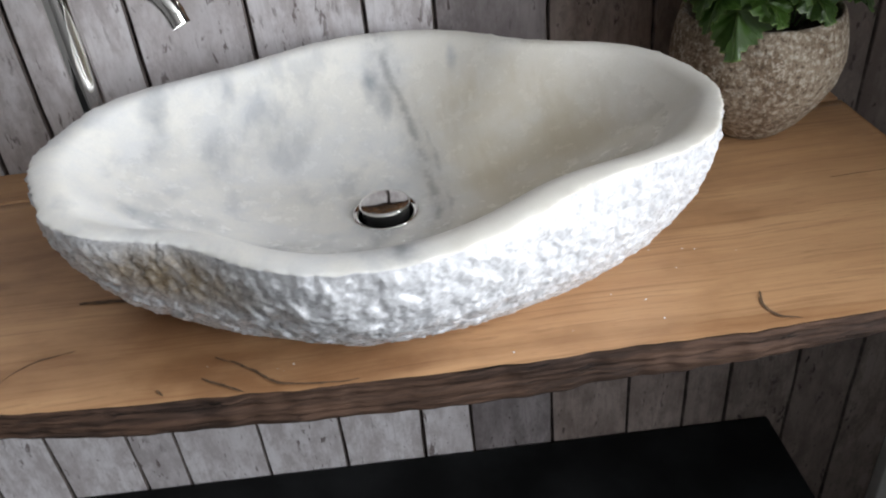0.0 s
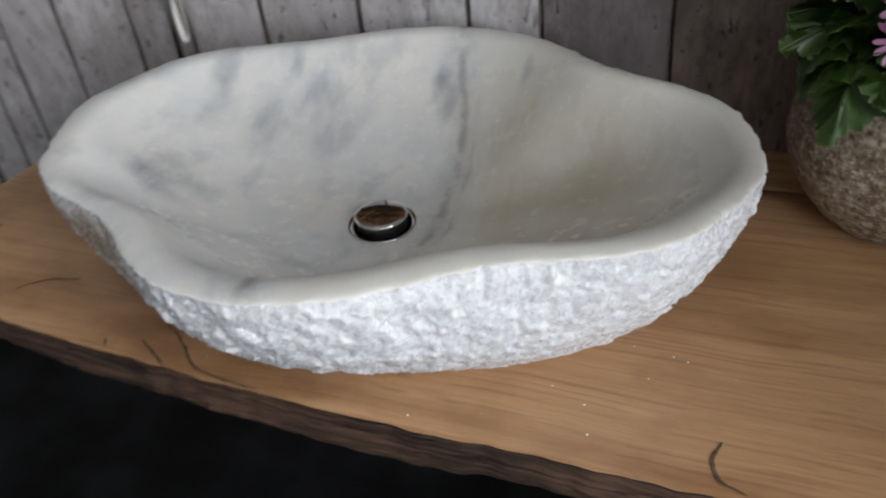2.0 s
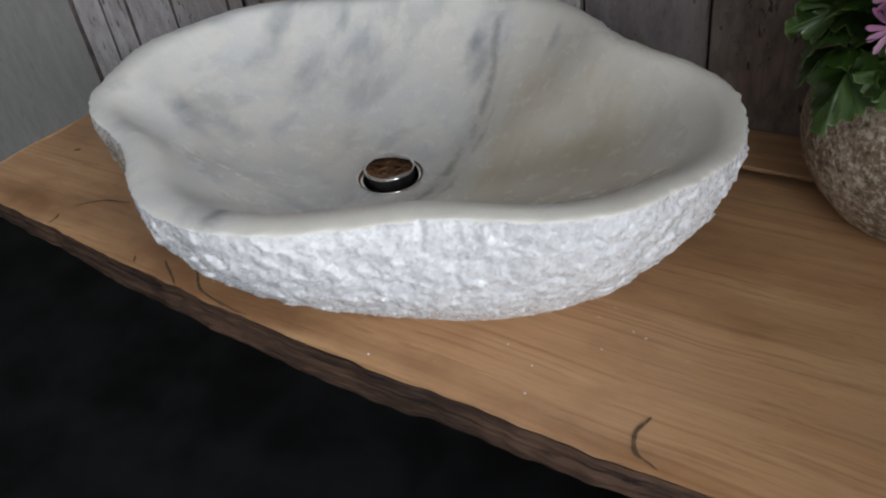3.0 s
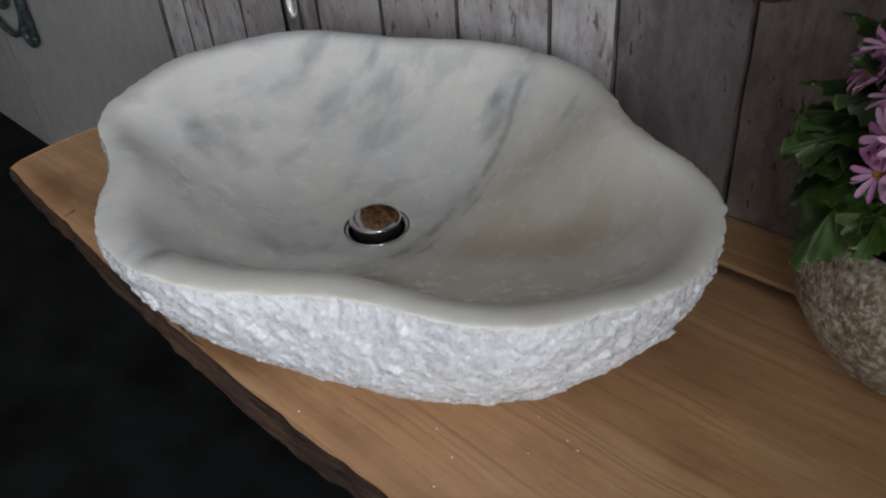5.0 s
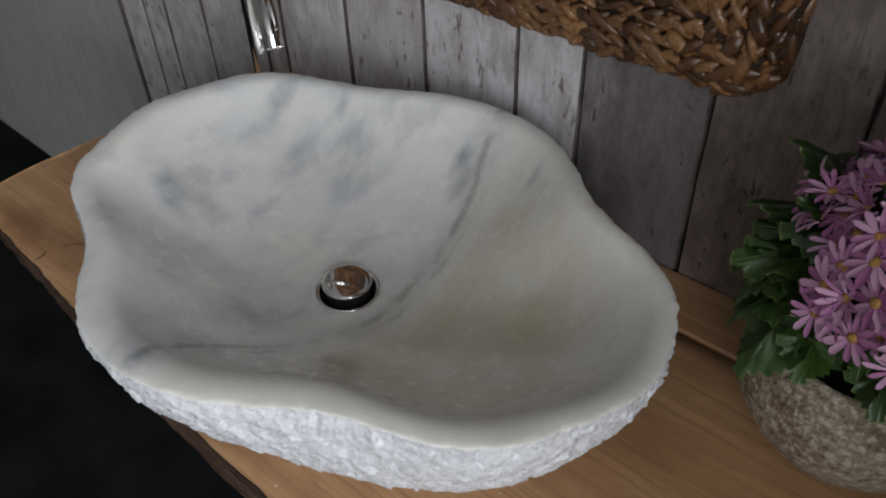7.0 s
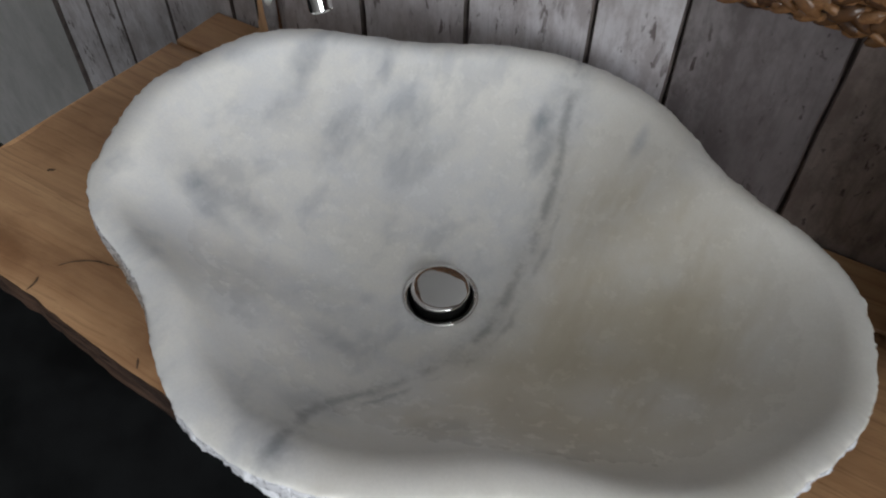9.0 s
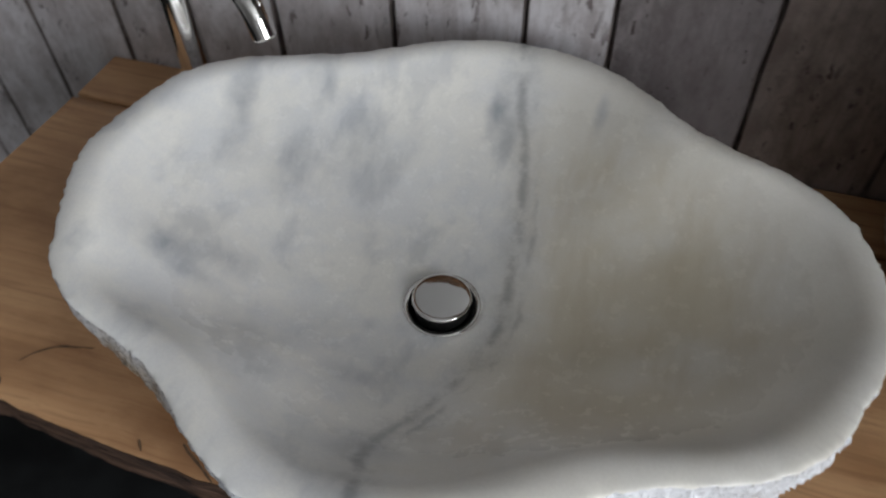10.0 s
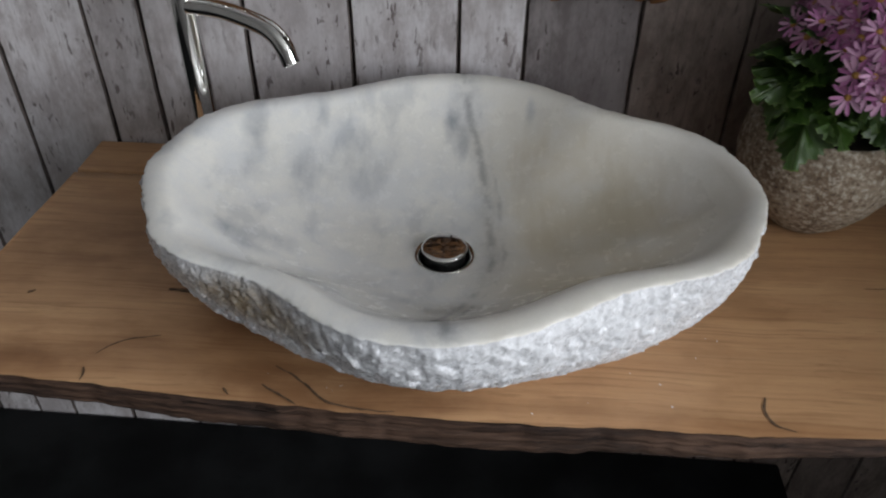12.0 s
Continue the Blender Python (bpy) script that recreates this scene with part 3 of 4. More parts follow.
for pts, w in ((((-0.300, -0.397), (-0.326, -0.403), (-0.349, -0.415), (-0.359, -0.428)), 0.0009), (((-0.365, -0.448), (-0.362, -0.456), (-0.361, -0.466)), 0.0012),
               (((-0.165, -0.433), (-0.141, -0.447), (-0.120, -0.465), (-0.101, -0.479), (-0.062, -0.4855), (-0.035, -0.486)), 0.0013),
               (((-0.174, -0.4595), (-0.152, -0.472), (-0.133, -0.484)), 0.0014), (((-0.212, -0.466), (-0.205, -0.475)), 0.0009),
               (((0.336, -0.443), (0.331, -0.4625), (0.338, -0.478), (0.356, -0.486)), 0.0014),
               (((0.494, -0.2675), (0.528, -0.2665), (0.585, -0.266)), 0.0007), (((-0.316, -0.322), (-0.283, -0.325), (-0.241, -0.331)), 0.0028),
               (((-0.477, -0.339), (-0.473, -0.336), (-0.469, -0.334)), 0.0022)):
    part("crack", crack(pts, w), slab, "dark drying crack", INV)


# ---- the marble sink ----
CX, CY = 0.0, -0.28
RIM_R = (0.3305, 0.006, -0.0067, -0.0034, -0.0033, 0.0007, 0.0032, 0.0133, -0.003, 0.0047, 0.0013, -0.013, 0.0035, -0.0018, 0.0023, 0.0026, -0.0003, -0.0012, -0.001, 0.0024, -0.0002, 0.0005, -0.0009)
RIM_Z = (0.9962, -0.0005, -0.0036, -0.0019, -0.0024, -0.0021, -0.0013, -0.0007, 0.0009, -0.0011, -0.0005)


def series(c, a):
    return c[0] + sum(c[2 * k - 1] * math.cos(k * a) + c[2 * k] * math.sin(k * a) for k in range(1, (len(c) + 1) // 2))


def base_r(a):
    """The foot's radius: rounder than the brink above it."""
    return 0.665 * (0.1 * series(RIM_R, a) + 0.9 * series(RIM_R[:5], a)) + 0.020 * max(0.0, math.cos(a + 0.35)) ** 3 - 0.008 * max(0.0, math.cos(a + 1.75)) ** 3


def lip_w(a):
    """The lip is widest along the front."""
    return 1.0 + 0.45 * max(0.0, math.cos(a + 1.25)) ** 2 - 0.25 * max(0.0, math.cos(a)) ** 3


SEG = 1080
ANG = [2 * math.pi * k / SEG for k in range(SEG)]
EDGE = [(series(RIM_R, a), series(RIM_Z, a)) for a in ANG]
FLOOR_Z, DRAIN_R = 0.893, 0.0335


DX, DY = 0.0025, -0.289 - CY


def at(a, r, z):
    return (CX + r * math.cos(a), CY + 0.7 * r * math.sin(a), z)


sink = tagged(empty("marble_sink", CX, CY, TOP), "white grey-veined marble vessel sink, polished inside, chiselled outside", "sink")
SINV = Matrix.Translation((-CX, -CY, -TOP))

def nick(a):
    """How far the broken outer brink stands out or in."""
    c, d = math.cos(a), math.sin(a)
    return 0.0055 * fbm(c * 17, d * 17, 6.0, 3) + 0.004 * facet(Vector((c * 30, d * 30, 1.5)))


def facet(q):
    """Broken flats: every cell is a plane with a tilt of its own."""
    c = noise.voronoi(q)[1][0]
    t = noise.noise_vector(c * 3.7 + Vector((9.1, 2.3, 5.7)))
    return t.dot(q - c) * 2.2 + t.x * 0.7


def drop(a):
    return 0.0014 * fbm(math.cos(a) * 14, math.sin(a) * 14, 2.0, 4) - 0.0012 * abs(fbm(math.cos(a) * 40, math.sin(a) * 40, 4.0, 3))


NICK = [(nick(a), drop(a)) for a in ANG]

# polished inside and lip; rings from the outer brink to the drain hole
rows = []
LIP = [(1.0, -0.0016), (0.9985, -0.0010), (0.994, -0.0004), (0.985, 0.0002), (0.97, 0.0005), (0.955, 0.0005), (0.94, -0.0003), (0.928, -0.0014), (0.917, -0.0031), (0.909, -0.0048), (0.904, -0.0060)]
STEPS = 46
for f_r, dz in LIP:
    w = 1.0 if f_r > 0.9995 else 0.9 if f_r > 0.996 else 0.45 if f_r > 0.99 else 0.12 if f_r > 0.98 else 0.0
    rows.append([at(a, r * (1 - (1 - f_r) * lip_w(a) + w * e), z + dz + w * h) for a, (r, z), (e, h) in zip(ANG, EDGE, NICK)])
for k in range(1, STEPS + 1):
    u = 1 - k / STEPS
    row = []
    for a, (r, z) in zip(ANG, EDGE):
        r_in = r * (1 - 0.096 * lip_w(a))
        ring = DRAIN_R / math.sqrt(math.cos(a) ** 2 + 0.49 * math.sin(a) ** 2)
        rr = ring + (r_in - ring) * u
        top = z - 0.0060
        q = 0.8 * u ** 1.85 + 0.2 * u ** 3.2
        x, y, zz = at(a, rr, FLOOR_Z + (top - FLOOR_Z) * q)
        row.append((x + DX * (1 - u) ** 2, y + DY * (1 - u) ** 2, zz))
    rows.append(row)
rows.append([(x + (CX + DX - x) * 0.03, y + (CY + DY - y) * 0.03, z - 0.012) for x, y, z in rows[-1]])
v, f = strip(rows, close_v=True)
part("basin", mesh("basin", v, f, MARBLE), sink, m=SINV)

# chiselled outside
PROFILE = [(0.0, 1.0), (0.1, 1.005), (0.3, 0.95), (0.5, 0.82), (0.7, 0.60), (0.85, 0.35), (0.95, 0.14), (1.0, 0.0)]


def outside(g):
    for (a, x), (b, y) in zip(PROFILE, PROFILE[1:]):
        if g <= b:
            t = (g - a) / (b - a)
            return x + (y - x) * t
    return PROFILE[-1][1]


rows = []
OUT = 78
for k in range(OUT + 1):
    g = k / OUT
    row = []
    for a, (r, z), (e, h) in zip(ANG, EDGE, NICK):
        brink = z - 0.0016 + h
        zz = brink + (TOP + 0.0005 - brink) * g
        foot, even = base_r(a), series(RIM_R[:7], a)
        girth = r + (even - r) * min(1.0, g * 1.5) * (0.75 if even > r else 0.3)
        rr = foot + (girth - foot) * outside(g) + r * e * max(0.0, 1 - g * 6)
        x, y, _ = at(a, rr, zz)
        q = Vector((x, y, zz))
        chip = facet(q * 38.0) * 0.62 + facet(q * 85.0) * 0.46 + 0.24 * facet(q * 200.0) + 0.45 * n3(x * 20, y * 20, zz * 20) - 0.1
        amp = 0.0046 * min(1, g * 14) * (1 if g < 0.9 else (1 - g) * 10)
        row.append(at(a, rr + amp * chip, zz + 0.3 * amp * n3(x * 60, y * 60, 5) * (0 if k == OUT else 1)))
    rows.append(row)
v, f = strip(rows[::-1], close_v=True)
part("chiselled_face", mesh("chiselled_face", v, f, ROUGH), sink, "rough sparkling chiselled marble flank", SINV)

# pop-up waste
drain = tagged(empty("drain_plug", 0.0025, -0.289, FLOOR_Z - 0.01), "round chrome pop-up drain plug in the sink", "drain plug")
v, f = lathe([(0.0336, -0.004), (0.0346, 0.0102), (0.0343, 0.0109), (0.0335, 0.0111), (0.0308, 0.0106), (0.0288, 0.0094), (0.0280, 0.0060)], 64)
part("flange", mesh("flange", v, [q[::-1] for q in f], CHROME), drain, "chrome flange ring")
v, f = lathe([(0.0281, 0.0070), (0.0275, -0.002), (0.0260, -0.017), (0.0, -0.018)], 48)
part("bore", mesh("bore", v, [q[::-1] for q in f], HOLE), drain, "bore under the plug, blackened for its shade")
v, f = lathe([(0.0, 0.0180), (0.0252, 0.0180), (0.0260, 0.0188), (0.0263, 0.0203), (0.0259, 0.0214), (0.0246, 0.0219), (0.0222, 0.0221), (0.012, 0.0223), (0.0, 0.0224)], 64)
part("cap", mesh("cap", v, [q for q in f], CHROME), drain, "flat chrome cap")
# added black cylinder that stands in for the shaded gap below the cap
v, f = lathe([(0.0, 0.0035), (0.0236, 0.0035), (0.0246, 0.0050), (0.0246, 0.0182)], 48)
part("seal", mesh("seal", v, f, HOLE), drain, "black fill for the shaded gap under the cap")
v, f = lathe([(0.006, -0.017), (0.006, 0.0040)], 20)
part("stem", mesh("stem", v, f, CHROME), drain)

# ---- the tap ----
tap = tagged(empty("tap", TAP_X, TAP_Y, TOP), "tall polished chrome basin tap standing on the counter", "tap")
v, f = lathe([(0.0, 0.0), (0.027, 0.0), (0.0275, 0.003), (0.026, 0.0065), (0.0185, 0.008)], 48)
part("base_ring", mesh("base_ring", v, f, CHROME), tap)
v, f = lathe([(0.0148, 0.007), (0.0148, 0.33), (0.0142, 0.334), (0.0, 0.335)], 48)
part("column", mesh("column", v, f, CHROME), tap)
pts = smooth_line([(0.006, -0.003, 0.262), (0.055, -0.03, 0.268), (0.10, -0.056, 0.266), (0.121, -0.069, 0.260), (0.133, -0.0765, 0.247), (0.139, -0.080, 0.232)], 8)
v, f = tube(pts, 0.0105, 24, caps=False)
part("spout", mesh("spout", v, f, CHROME), tap)
end, prev = pts[-1], pts[-2]
v, f = tube([end, end + (end - prev).normalized() * 0.002, end - (end - prev).normalized() * 0.004], [0.0105, 0.0085, 0.0083], 24)
part("outlet", mesh("outlet", v, f, CHROME), tap)
v, f = tube([(0, 0, 0.336), (0, 0, 0.342), (0, 0, 0.362)], [0.0125, 0.0148, 0.0148], 32)
part("lever_cap", mesh("lever_cap", v, f, CHROME), tap)
v, f = tube([(0, 0, 0.352), (0.02, 0.012, 0.358), (0.07, 0.03, 0.366)], [0.005, 0.0048, 0.0042], 14)
part("lever", mesh("lever", v, f, CHROME), tap)

# ---- the flower pot and its plant ----
pot = tagged(empty("flower_pot", POT_X, POT_Y, TOP), "round speckled brown stone flower pot on the counter", "flower pot")
prof = [(0.0, 0.0), (0.045, 0.0), (0.050, 0.003), (0.069, 0.018), (0.0895, 0.042), (0.105, 0.068), (0.110, 0.092), (0.1085, 0.112), (0.104, 0.132), (0.100, 0.143), (0.097, 0.146), (0.092, 0.142), (0.089, 0.135), (0.088, 0.12)]
v, f = lathe([(r * 0.905, z * 1.04) for r, z in prof], 72)
v = [(x * (1 + 0.012 * fbm(x * 12, y * 12, z * 12, 3)), y * (1 + 0.012 * fbm(x * 12, y * 12, z * 12, 3)), z) for x, y, z in v]
part("body", mesh("body", v, f, STONE), pot)
v, f = lathe([(0.0805, 0.1255), (0.045, 0.130), (0.0, 0.132)], 40)
part("soil", mesh("soil", v, f, SOIL), pot, "dark potting soil")

plant = tagged(empty("flowering_plant", POT_X, POT_Y, TOP + 0.129), "bushy potted plant with lilac daisy flowers and toothed leaves", "plant")


def leaf_mesh(size, teeth, curl, seed):
    """A coarse-toothed, pointed blade on the y axis from its stalk end at the origin, drooping at its tip."""
    rng = random.Random(seed)
    ring = []
    total = 2 * teeth + 1
    for k in range(-total, total + 1):
        g = abs(k) / total
        wide = 0.56 * min(1.0, g / 0.58) ** 0.85 * math.sqrt(max(0.0, 1 - max(0.0, (g - 0.58) / 0.42) ** 2.2))
        wide *= 1 + 0.10 * math.cos(g * 21)
        tooth = (0.055 if k % 2 else -0.022) + rng.uniform(-0.022, 0.022) if 0 < g < 1 else 0.0
        ring.append((math.copysign(max(0.004, wide + tooth), k) if k else 0.0, 1.12 - 1.12 * g + 0.6 * max(0.0, tooth)))
    verts, faces = [], []
    levels = (0.0, 0.25, 0.5, 0.75, 0.972, 1.0)
    for f_r in levels:
        for k, (x, y) in enumerate(ring):
            px, py = x * f_r, 0.28 + (y - 0.28) * f_r
            rib = 0.085 * n3(px * 9, py * 9, seed * 3.0) + 0.035 * f_r * math.cos(k * math.pi) * (f_r < 0.9) + 0.085 * f_r * math.sin(math.atan2(x, y - 0.28) * 4 + seed)
            verts.append((px * size, py * size, (-curl * (px * px * 0.8 + max(0, py - 0.2) ** 2) + rib + 0.06 * abs(px)) * size))
    m = len(ring)
    for i in range(len(levels) - 1):
        for j in range(m - 1):
            faces.append((i * m + j, i * m + j + 1, (i + 1) * m + j + 1, (i + 1) * m + j))
    me = mesh("leaf", verts, faces, (LEAF, MARGIN))
    for k in range(4 * (m - 1), 5 * (m - 1)):
        me.polygons[k].material_index = 1
    return me


BLADES = ((0.046, 7, 0.34), (0.041, 6, 0.28), (0.054, 8, 0.34), (0.037, 6, 0.28), (0.042, 7, 0.5))
LEAVES = [leaf_mesh(*blade, k) for k, blade in enumerate(BLADES)]


def flower_meshes(size, petals, cup, seed):
    rng = random.Random(seed)
    v, f = [], []
    for k in range(petals):
        a = 2 * math.pi * (k + 0.35 * rng.random()) / petals
        lift = cup + 0.25 * (rng.random() - 0.5)
        ln, w = size * (0.85 + 0.25 * rng.random()), size * (0.105 + 0.05 * rng.random())
        ca, sa = math.cos(a), math.sin(a)
        b = len(v)
        for t, ww in ((0.16, 0.45), (0.5, 0.95), (0.82, 1.0), (1.0, 0.35)):
            z = lift * ln * (t - 0.16) - 0.35 * ln * max(0, t - 0.45) ** 2
            for side in (-1, 0, 1):
                px, py = t * ln, side * w * ww
                v.append((px * ca - py * sa, px * sa + py * ca, z + (0.06 * size if side else 0.0)))
        for i in range(3):
            for j in range(2):
                f.append((b + i * 3 + j, b + i * 3 + j + 1, b + i * 3 + j + 4, b + i * 3 + j + 3))
    cv, cf = lathe([(0.0, -0.03 * size), (0.2 * size, 0.0), (0.19 * size, 0.09 * size), (0.1 * size, 0.15 * size), (0.0, 0.16 * size)], 12)
    return mesh("flower", v, f, PETAL), mesh("flower_centre", cv, cf, CENTRE)


FLOWERS = [flower_meshes(s, p, c, k) for k, (s, p, c) in enumerate(((0.0192, 11, 0.25), (0.0175, 10, 0.45), (0.0200, 12, 0.05), (0.0160, 9, 0.9)))]


def facing(p, d, spin, tilt=0.0):
    """A pose at p whose z axis points along d."""
    q = Vector(d).normalized().to_track_quat("Z", "Y").to_matrix().to_4x4()
    return Matrix.Translation(p) @ q @ Matrix.Rotation(spin, 4, "Z") @ Matrix.Rotation(tilt, 4, "X")


rng = random.Random(4)
# flower dome: centre above the pot, in the plant's own coordinates
DOME, DR = Vector((0.024, -0.015, 0.092)), Vector((0.114, 0.10, 0.097))
spots = []
tries = 0
while len(spots) < 200 and tries < 6000:
    tries += 1
    d = Vector((rng.gauss(0, 1), rng.gauss(0, 1), rng.gauss(0, 1))).normalized()
    if d.z < 0.0 or (d.z < 0.35 and d.x < -0.6):
        continue
    k = 0.93 + 0.1 * rng.random()
    p = Vector((DOME.x + d.x * DR.x * k, DOME.y + d.y * DR.y * k, DOME.z + d.z * DR.z * k))
    if p.y + POT_Y > -0.016 or any((p - q).length < 0.0165 for q, _ in spots):
        continue
    spots.append((p, d))
for p, d in spots:
    petals, centre = rng.choice(FLOWERS)
    n_dir = Vector((d.x, d.y, d.z * 0.8 + 0.25)) + Vector((rng.gauss(0, 0.22), rng.gauss(0, 0.22), rng.gauss(0, 0.15)))
    fl = part("flower", petals, plant, m=facing(p, n_dir, rng.random() * 6.28))
    part("flower_centre", centre, fl)
for p, d in spots[::2]:
    foot = Vector((rng.uniform(-0.03, 0.04), rng.uniform(-0.03, 0.03), 0.0))
    v, f = tube(smooth_line([foot, (foot + p) / 2 + Vector((0, 0, 0.01)), p - d * 0.002], 3), 0.0013, 6)
    part("stem", mesh("stem", v, f, STEM), plant)

# leaves: a skirt over the pot's brim, single large ones, and a dark filling under the flowers
def leaf_at(kind, base, tip, spin):
    base = (base[0] * 1.15, base[1] * 1.08, base[2] - 0.002)
    tip = (tip[0], tip[1], tip[2] - 0.002)
    y = Vector(tip) - Vector(base)
    size = max(0.75, min(1.6, y.length / (1.12 * BLADES[kind][0])))
    y.normalize()
    up = Vector((0, 0, 1)) + Vector((base[0], base[1], 0)) * 6
    z = (up - y * up.dot(y)).normalized()
    m = Matrix((y.cross(z), y, z)).transposed().to_4x4()
    part("leaf", LEAVES[kind], plant, m=Matrix.Translation(base) @ m @ Matrix.Rotation(spin, 4, "Y") @ Matrix.Scale(size, 4))


for k, base, tip, spin in ((2, (-0.048, -0.058, 0.060), (-0.080, -0.106, 0.012), 0.1), (2, (-0.030, -0.066, 0.058), (-0.030, -0.112, 0.048), -0.25),
                           (2, (0.012, -0.066, 0.062), (0.024, -0.112, 0.042), 0.15), (0, (0.052, -0.058, 0.066), (0.076, -0.100, 0.048), 0.2),
                           (4, (-0.06, -0.035, 0.075), (-0.108, -0.065, 0.06), 0.2), (1, (-0.06, -0.01, 0.085), (-0.115, -0.02, 0.09), -0.3),
                           (2, (-0.04, -0.04, 0.095), (-0.085, -0.075, 0.10), 0.4), (0, (-0.035, -0.025, 0.12), (-0.075, -0.05, 0.155), 0.2),
                           (1, (-0.03, 0.0, 0.12), (-0.075, -0.01, 0.165), 0.0), (3, (-0.03, -0.06, 0.08), (-0.062, -0.098, 0.085), 0.5),
                           (2, (-0.045, -0.005, 0.105), (-0.122, -0.02, 0.118), 0.2), (0, (-0.05, -0.02, 0.085), (-0.118, -0.05, 0.078), -0.2), (2, (-0.04, 0.01, 0.125), (-0.108, 0.012, 0.162), 0.1), (4, (-0.055, -0.045, 0.06), (-0.104, -0.078, 0.050), 0.25),
                           (1, (0.04, -0.07, 0.08), (0.04, -0.115, 0.075), -0.2), (0, (-0.05, 0.02, 0.08), (-0.10, 0.04, 0.09), 0.0)):
    leaf_at(k, base, tip, spin)
for k in range(28):
    a = 2 * math.pi * k / 28 + rng.uniform(-0.1, 0.1)
    out = Vector((math.cos(a), math.sin(a), 0))
    r = rng.uniform(0.045, 0.066)
    p = Vector((out.x * r, out.y * r, 0.062 + rng.uniform(0.0, 0.03)))
    if p.y + POT_Y + out.y * 0.05 > -0.01:
        continue
    m = Matrix.Translation(p) @ Matrix.Rotation(a - math.pi / 2, 4, "Z") @ Matrix.Rotation(rng.uniform(-0.25, 0.3), 4, "X") @ Matrix.Rotation(rng.uniform(-0.3, 0.3), 4, "Y")
    part("leaf", rng.choice(LEAVES), plant, m=m)
for k in range(46):
    a = rng.uniform(0, 6.28)
    out = Vector((math.cos(a), math.sin(a), 0))
    r, z = rng.uniform(0.01, 0.05), rng.uniform(0.05, 0.12)
    p = Vector((out.x * r + 0.012, out.y * r, z))
    if p.y + POT_Y + out.y * 0.045 > -0.01:
        continue
    m = Matrix.Translation(p) @ Matrix.Rotation(a - math.pi / 2, 4, "Z") @ Matrix.Rotation(rng.uniform(-0.2, 0.6), 4, "X") @ Matrix.Rotation(rng.uniform(-0.5, 0.5), 4, "Y")
    part("leaf", rng.choice(LEAVES), plant, m=m)

# ---- the mirror in its plaited rush frame ----
MX0, MX1, MZ0, MZ1, MR = -0.40, 0.309, 1.083, 1.76, 0.062
mirror = tagged(empty("mirror", (MX0 + MX1) / 2, -0.003, MZ0), "mirror in a wide plaited brown rush frame on the wall", "mirror")
MINV = Matrix.Translation((-(MX0 + MX1) / 2, 0.003, -MZ0))


def loop_point(s, inset):
    """A point on the rounded frame loop, s from 0 to 1, with its direction; inset from the outer border."""
    x0, x1, z0, z1 = MX0 + inset, MX1 - inset, MZ0 + inset, MZ1 - inset
    r = max(0.012, MR - inset)
    w, h, q = x1 - x0 - 2 * r, z1 - z0 - 2 * r, math.pi * r / 2
    total = 2 * w + 2 * h + 4 * q
    d = s % 1.0 * total
    for cx, cz, a0, ln, dx, dz in ((x1 - r, z0 + r, -math.pi / 2, w, 1, 0), (x1 - r, z1 - r, 0, h, 0, 1), (x0 + r, z1 - r, math.pi / 2, w, -1, 0), (x0 + r, z0 + r, math.pi, h, 0, -1)):
        if d < ln:
            px, pz = cx + r * math.cos(a0) - dx * (ln - d), cz + r * math.sin(a0) - dz * (ln - d)
            return Vector((px, 0, pz)), Vector((dx, 0, dz)), total
        d -= ln
        if d < q:
            a = a0 + d / r
            return Vector((cx + r * math.cos(a), 0, cz + r * math.sin(a))), Vector((-math.sin(a), 0, math.cos(a))), total
        d -= q
    return Vector((x0 + r, 0, z0)), Vector((1, 0, 0)), total


rng = random.Random(11)
for row_k, (inset, depth) in enumerate(((0.012, 0.016), (0.020, 0.030), (0.036, 0.040), (0.053, 0.043), (0.070, 0.043), (0.087, 0.041), (0.104, 0.038), (0.121, 0.034))):
    total = loop_point(0, inset)[2]
    count = int(total / 0.0098)
    v, f = [], []
    for k in range(count):
        c, t, _ = loop_point((k + 0.4 * rng.random()) / count, inset + rng.uniform(-0.0015, 0.0015))
        side = Vector((t.z, 0, -t.x))
        lean = ((0.5 if k % 2 else -0.5) + rng.uniform(-0.18, 0.18)) * (0.35 if row_k == 0 else 1.0)
        ax = (t * math.cos(lean) + side * math.sin(lean)).normalized()
        up = Vector((0, -1, 0))
        cr = ax.cross(up)
        ln, wd, ht = 0.0165 * rng.uniform(0.75, 1.25), 0.0058 * rng.uniform(0.6, 1.3), 0.0044
        c = c + up * (depth - 0.006 + rng.uniform(-0.002, 0.002))
        b = len(v)
        for i in range(7):
            g = -1 + 2 * i / 6
            rad = max(0.12, 1 - abs(g) ** 3.2) ** 0.55
            for j in range(8):
                a = 2 * math.pi * j / 8
                v.append(c + ax * (g * ln) + cr * (math.cos(a) * wd * rad) + up * (math.sin(a) * ht * rad - 0.003 * g * g))
        for i in range(6):
            for j in range(8):
                f.append((b + i * 8 + j, b + i * 8 + (j + 1) % 8, b + (i + 1) * 8 + (j + 1) % 8, b + (i + 1) * 8 + j))
    part("rush_plait", mesh("rush_plait", v, f, RUSH), mirror, "plaited shiny brown rush", MINV)
rows = []
for inset, depth in ((0.006, 0.0), (0.006, 0.010), (0.022, 0.024), (0.045, 0.033), (0.11, 0.032), (0.128, 0.024), (0.13, 0.006)):
    rows.append([loop_point(k / 120, inset)[0] + Vector((0, -depth, 0)) for k in range(120)])
v, f = strip(rows, close_v=True)
part("frame_core", mesh("frame_core", v, f, BARK), mirror, m=MINV)
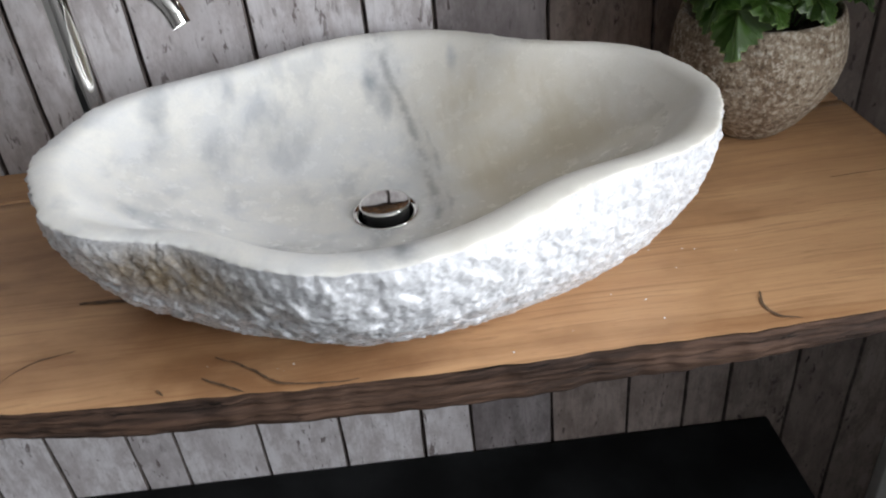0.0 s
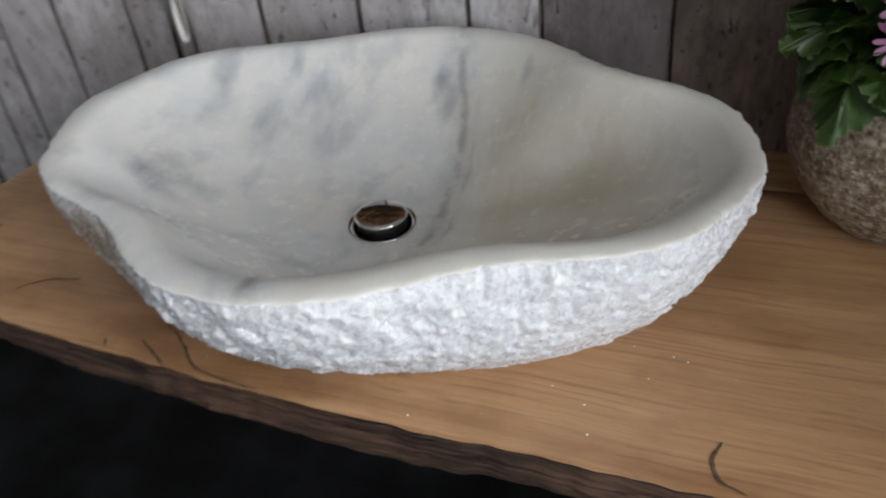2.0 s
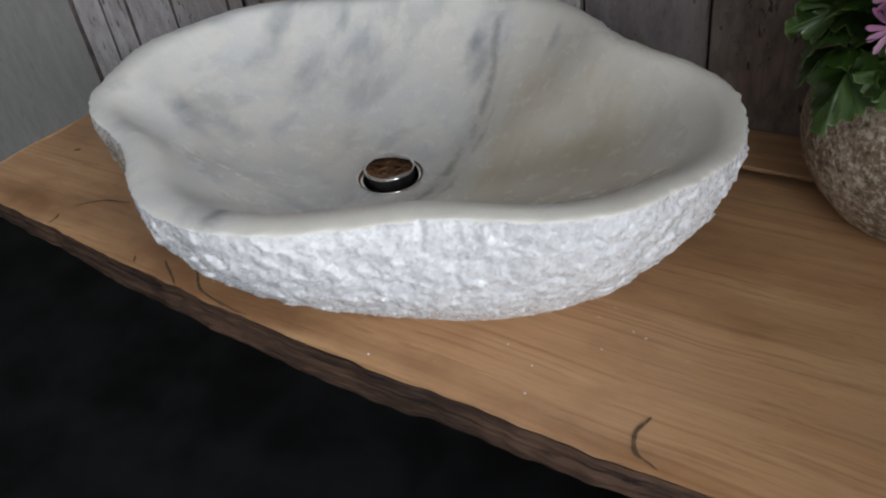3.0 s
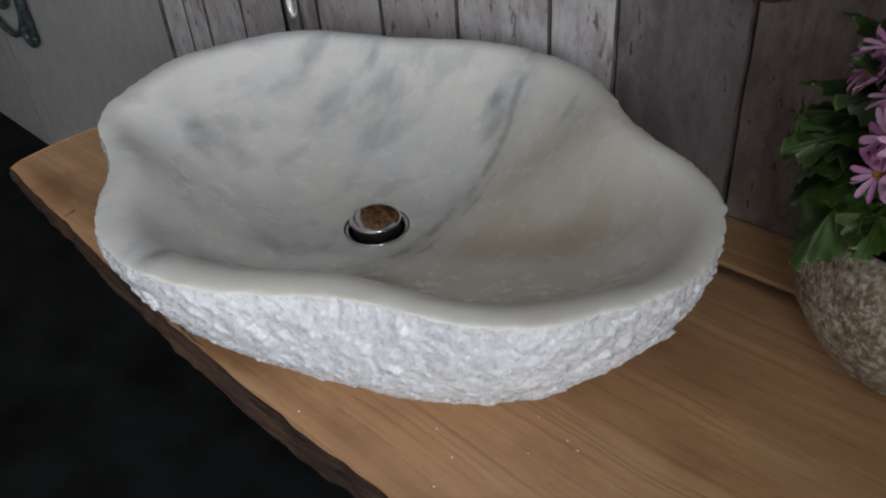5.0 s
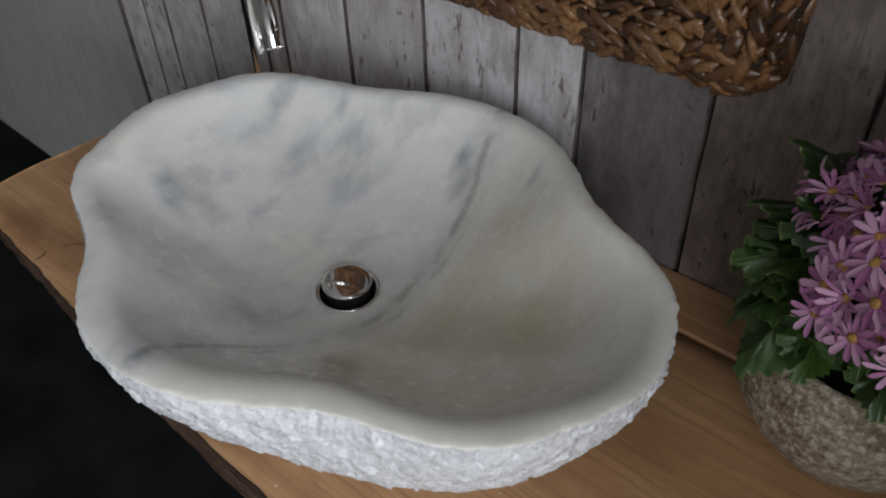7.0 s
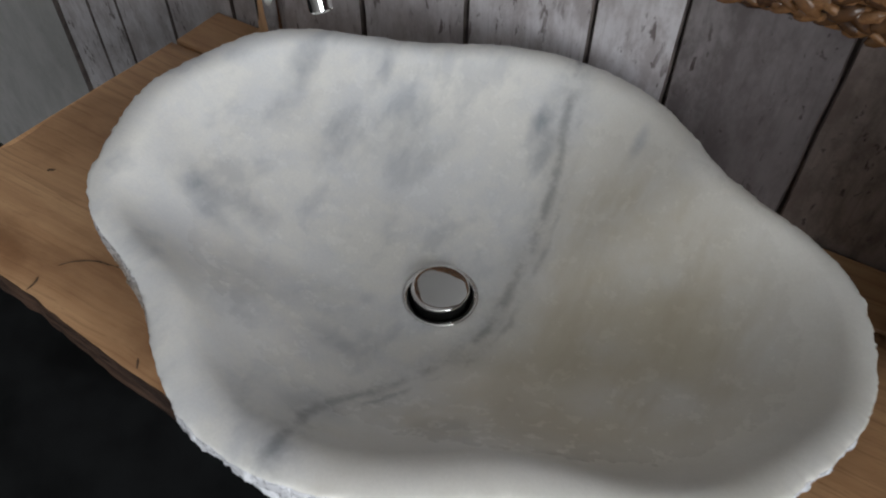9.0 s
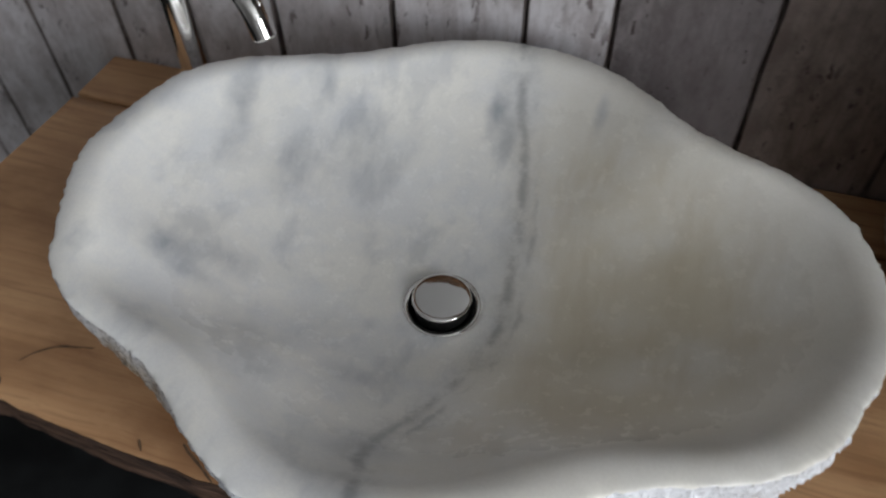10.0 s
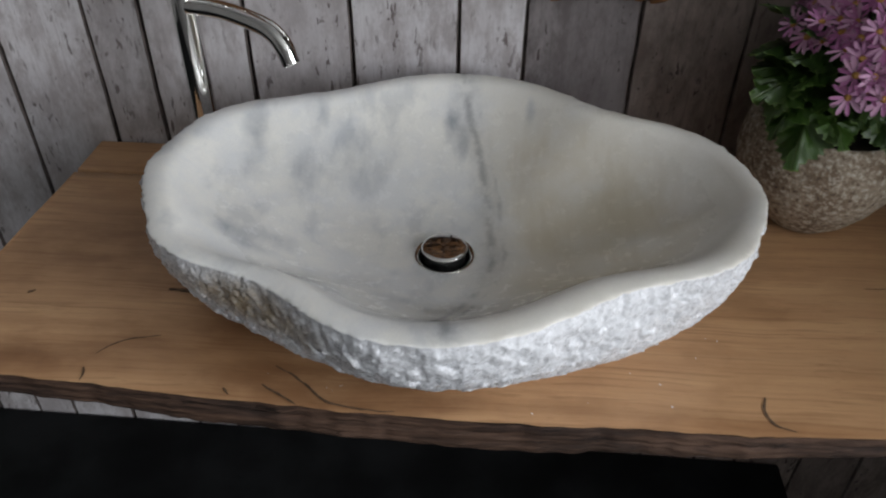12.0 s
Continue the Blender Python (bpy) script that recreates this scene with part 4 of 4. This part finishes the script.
pane = [loop_point(k / 60, 0.126)[0] + Vector((0, -0.010, 0)) for k in range(60)]
part("mirror_glass", mesh("mirror_glass", pane, [tuple(range(60))], MIRROR, False), mirror, "plain mirror glass", MINV)

# ---- wrought-iron scroll on the pale boards ----
scroll = tagged(empty("iron_scroll", IRON_X, -0.02, IRON_Z), "aged blue-grey wrought-iron scroll ornament on the wall", "ornament")


def flat_bar(pts, rad):
    v, f = tube([(x, 0.0, z) for x, z in pts], rad, 10)
    return mesh("scroll_bar", v, f, IRON)


def curl(cx, cz, r0, r1, a0, turns, steps=40):
    return [(cx + (r0 + (r1 - r0) * k / steps) * math.cos(a0 + turns * 2 * math.pi * k / steps), cz + (r0 + (r1 - r0) * k / steps) * math.sin(a0 + turns * 2 * math.pi * k / steps)) for k in range(steps + 1)]


part("upright", flat_bar([(0.0, -0.01), (0.0, 0.12), (-0.005, 0.26), (-0.01, 0.42)], 0.011), scroll)
part("foot_curl", flat_bar(curl(-0.03, 0.005, 0.032, 0.012, 0.0, -0.8), 0.010), scroll)
part("side_curl", flat_bar(curl(-0.16, 0.10, 0.14, 0.02, 0.2, -1.6, 70), 0.008), scroll)
part("upper_curl", flat_bar(curl(-0.15, 0.33, 0.14, 0.02, 0.0, 1.5, 60), 0.008), scroll)

# ---- marble crumbs left on the wood ----
rng = random.Random(21)
v, f = [], []
for k in range(30):
    a = rng.uniform(-2.3, -0.3)
    r = series(RIM_R, a) * rng.uniform(0.80, 1.12)
    x, y, _ = at(a, r, 0)
    if y < front_y(x) + 0.012:
        continue
    e = rng.uniform(0.0003, 0.0008)
    b = len(v)
    v += [(x + rng.uniform(-e, e) + dx * e, y + rng.uniform(-e, e) * 0.5 + dy * e, TOP + 0.0004 + dz * e) for dx, dy, dz in ((-1, -1, 0), (1, -1, 0), (0.8, 1, 0), (-1, 0.8, 0), (0, 0, 1.3))]
    f += [(b, b + 1, b + 4), (b + 1, b + 2, b + 4), (b + 2, b + 3, b + 4), (b + 3, b, b + 4), (b + 3, b + 2, b + 1, b)]
tagged(new("marble_crumbs", mesh("marble_crumbs", v, f, ROUGH, False)), "tiny white marble crumbs scattered on the oak counter", "crumbs", kind="stuff")
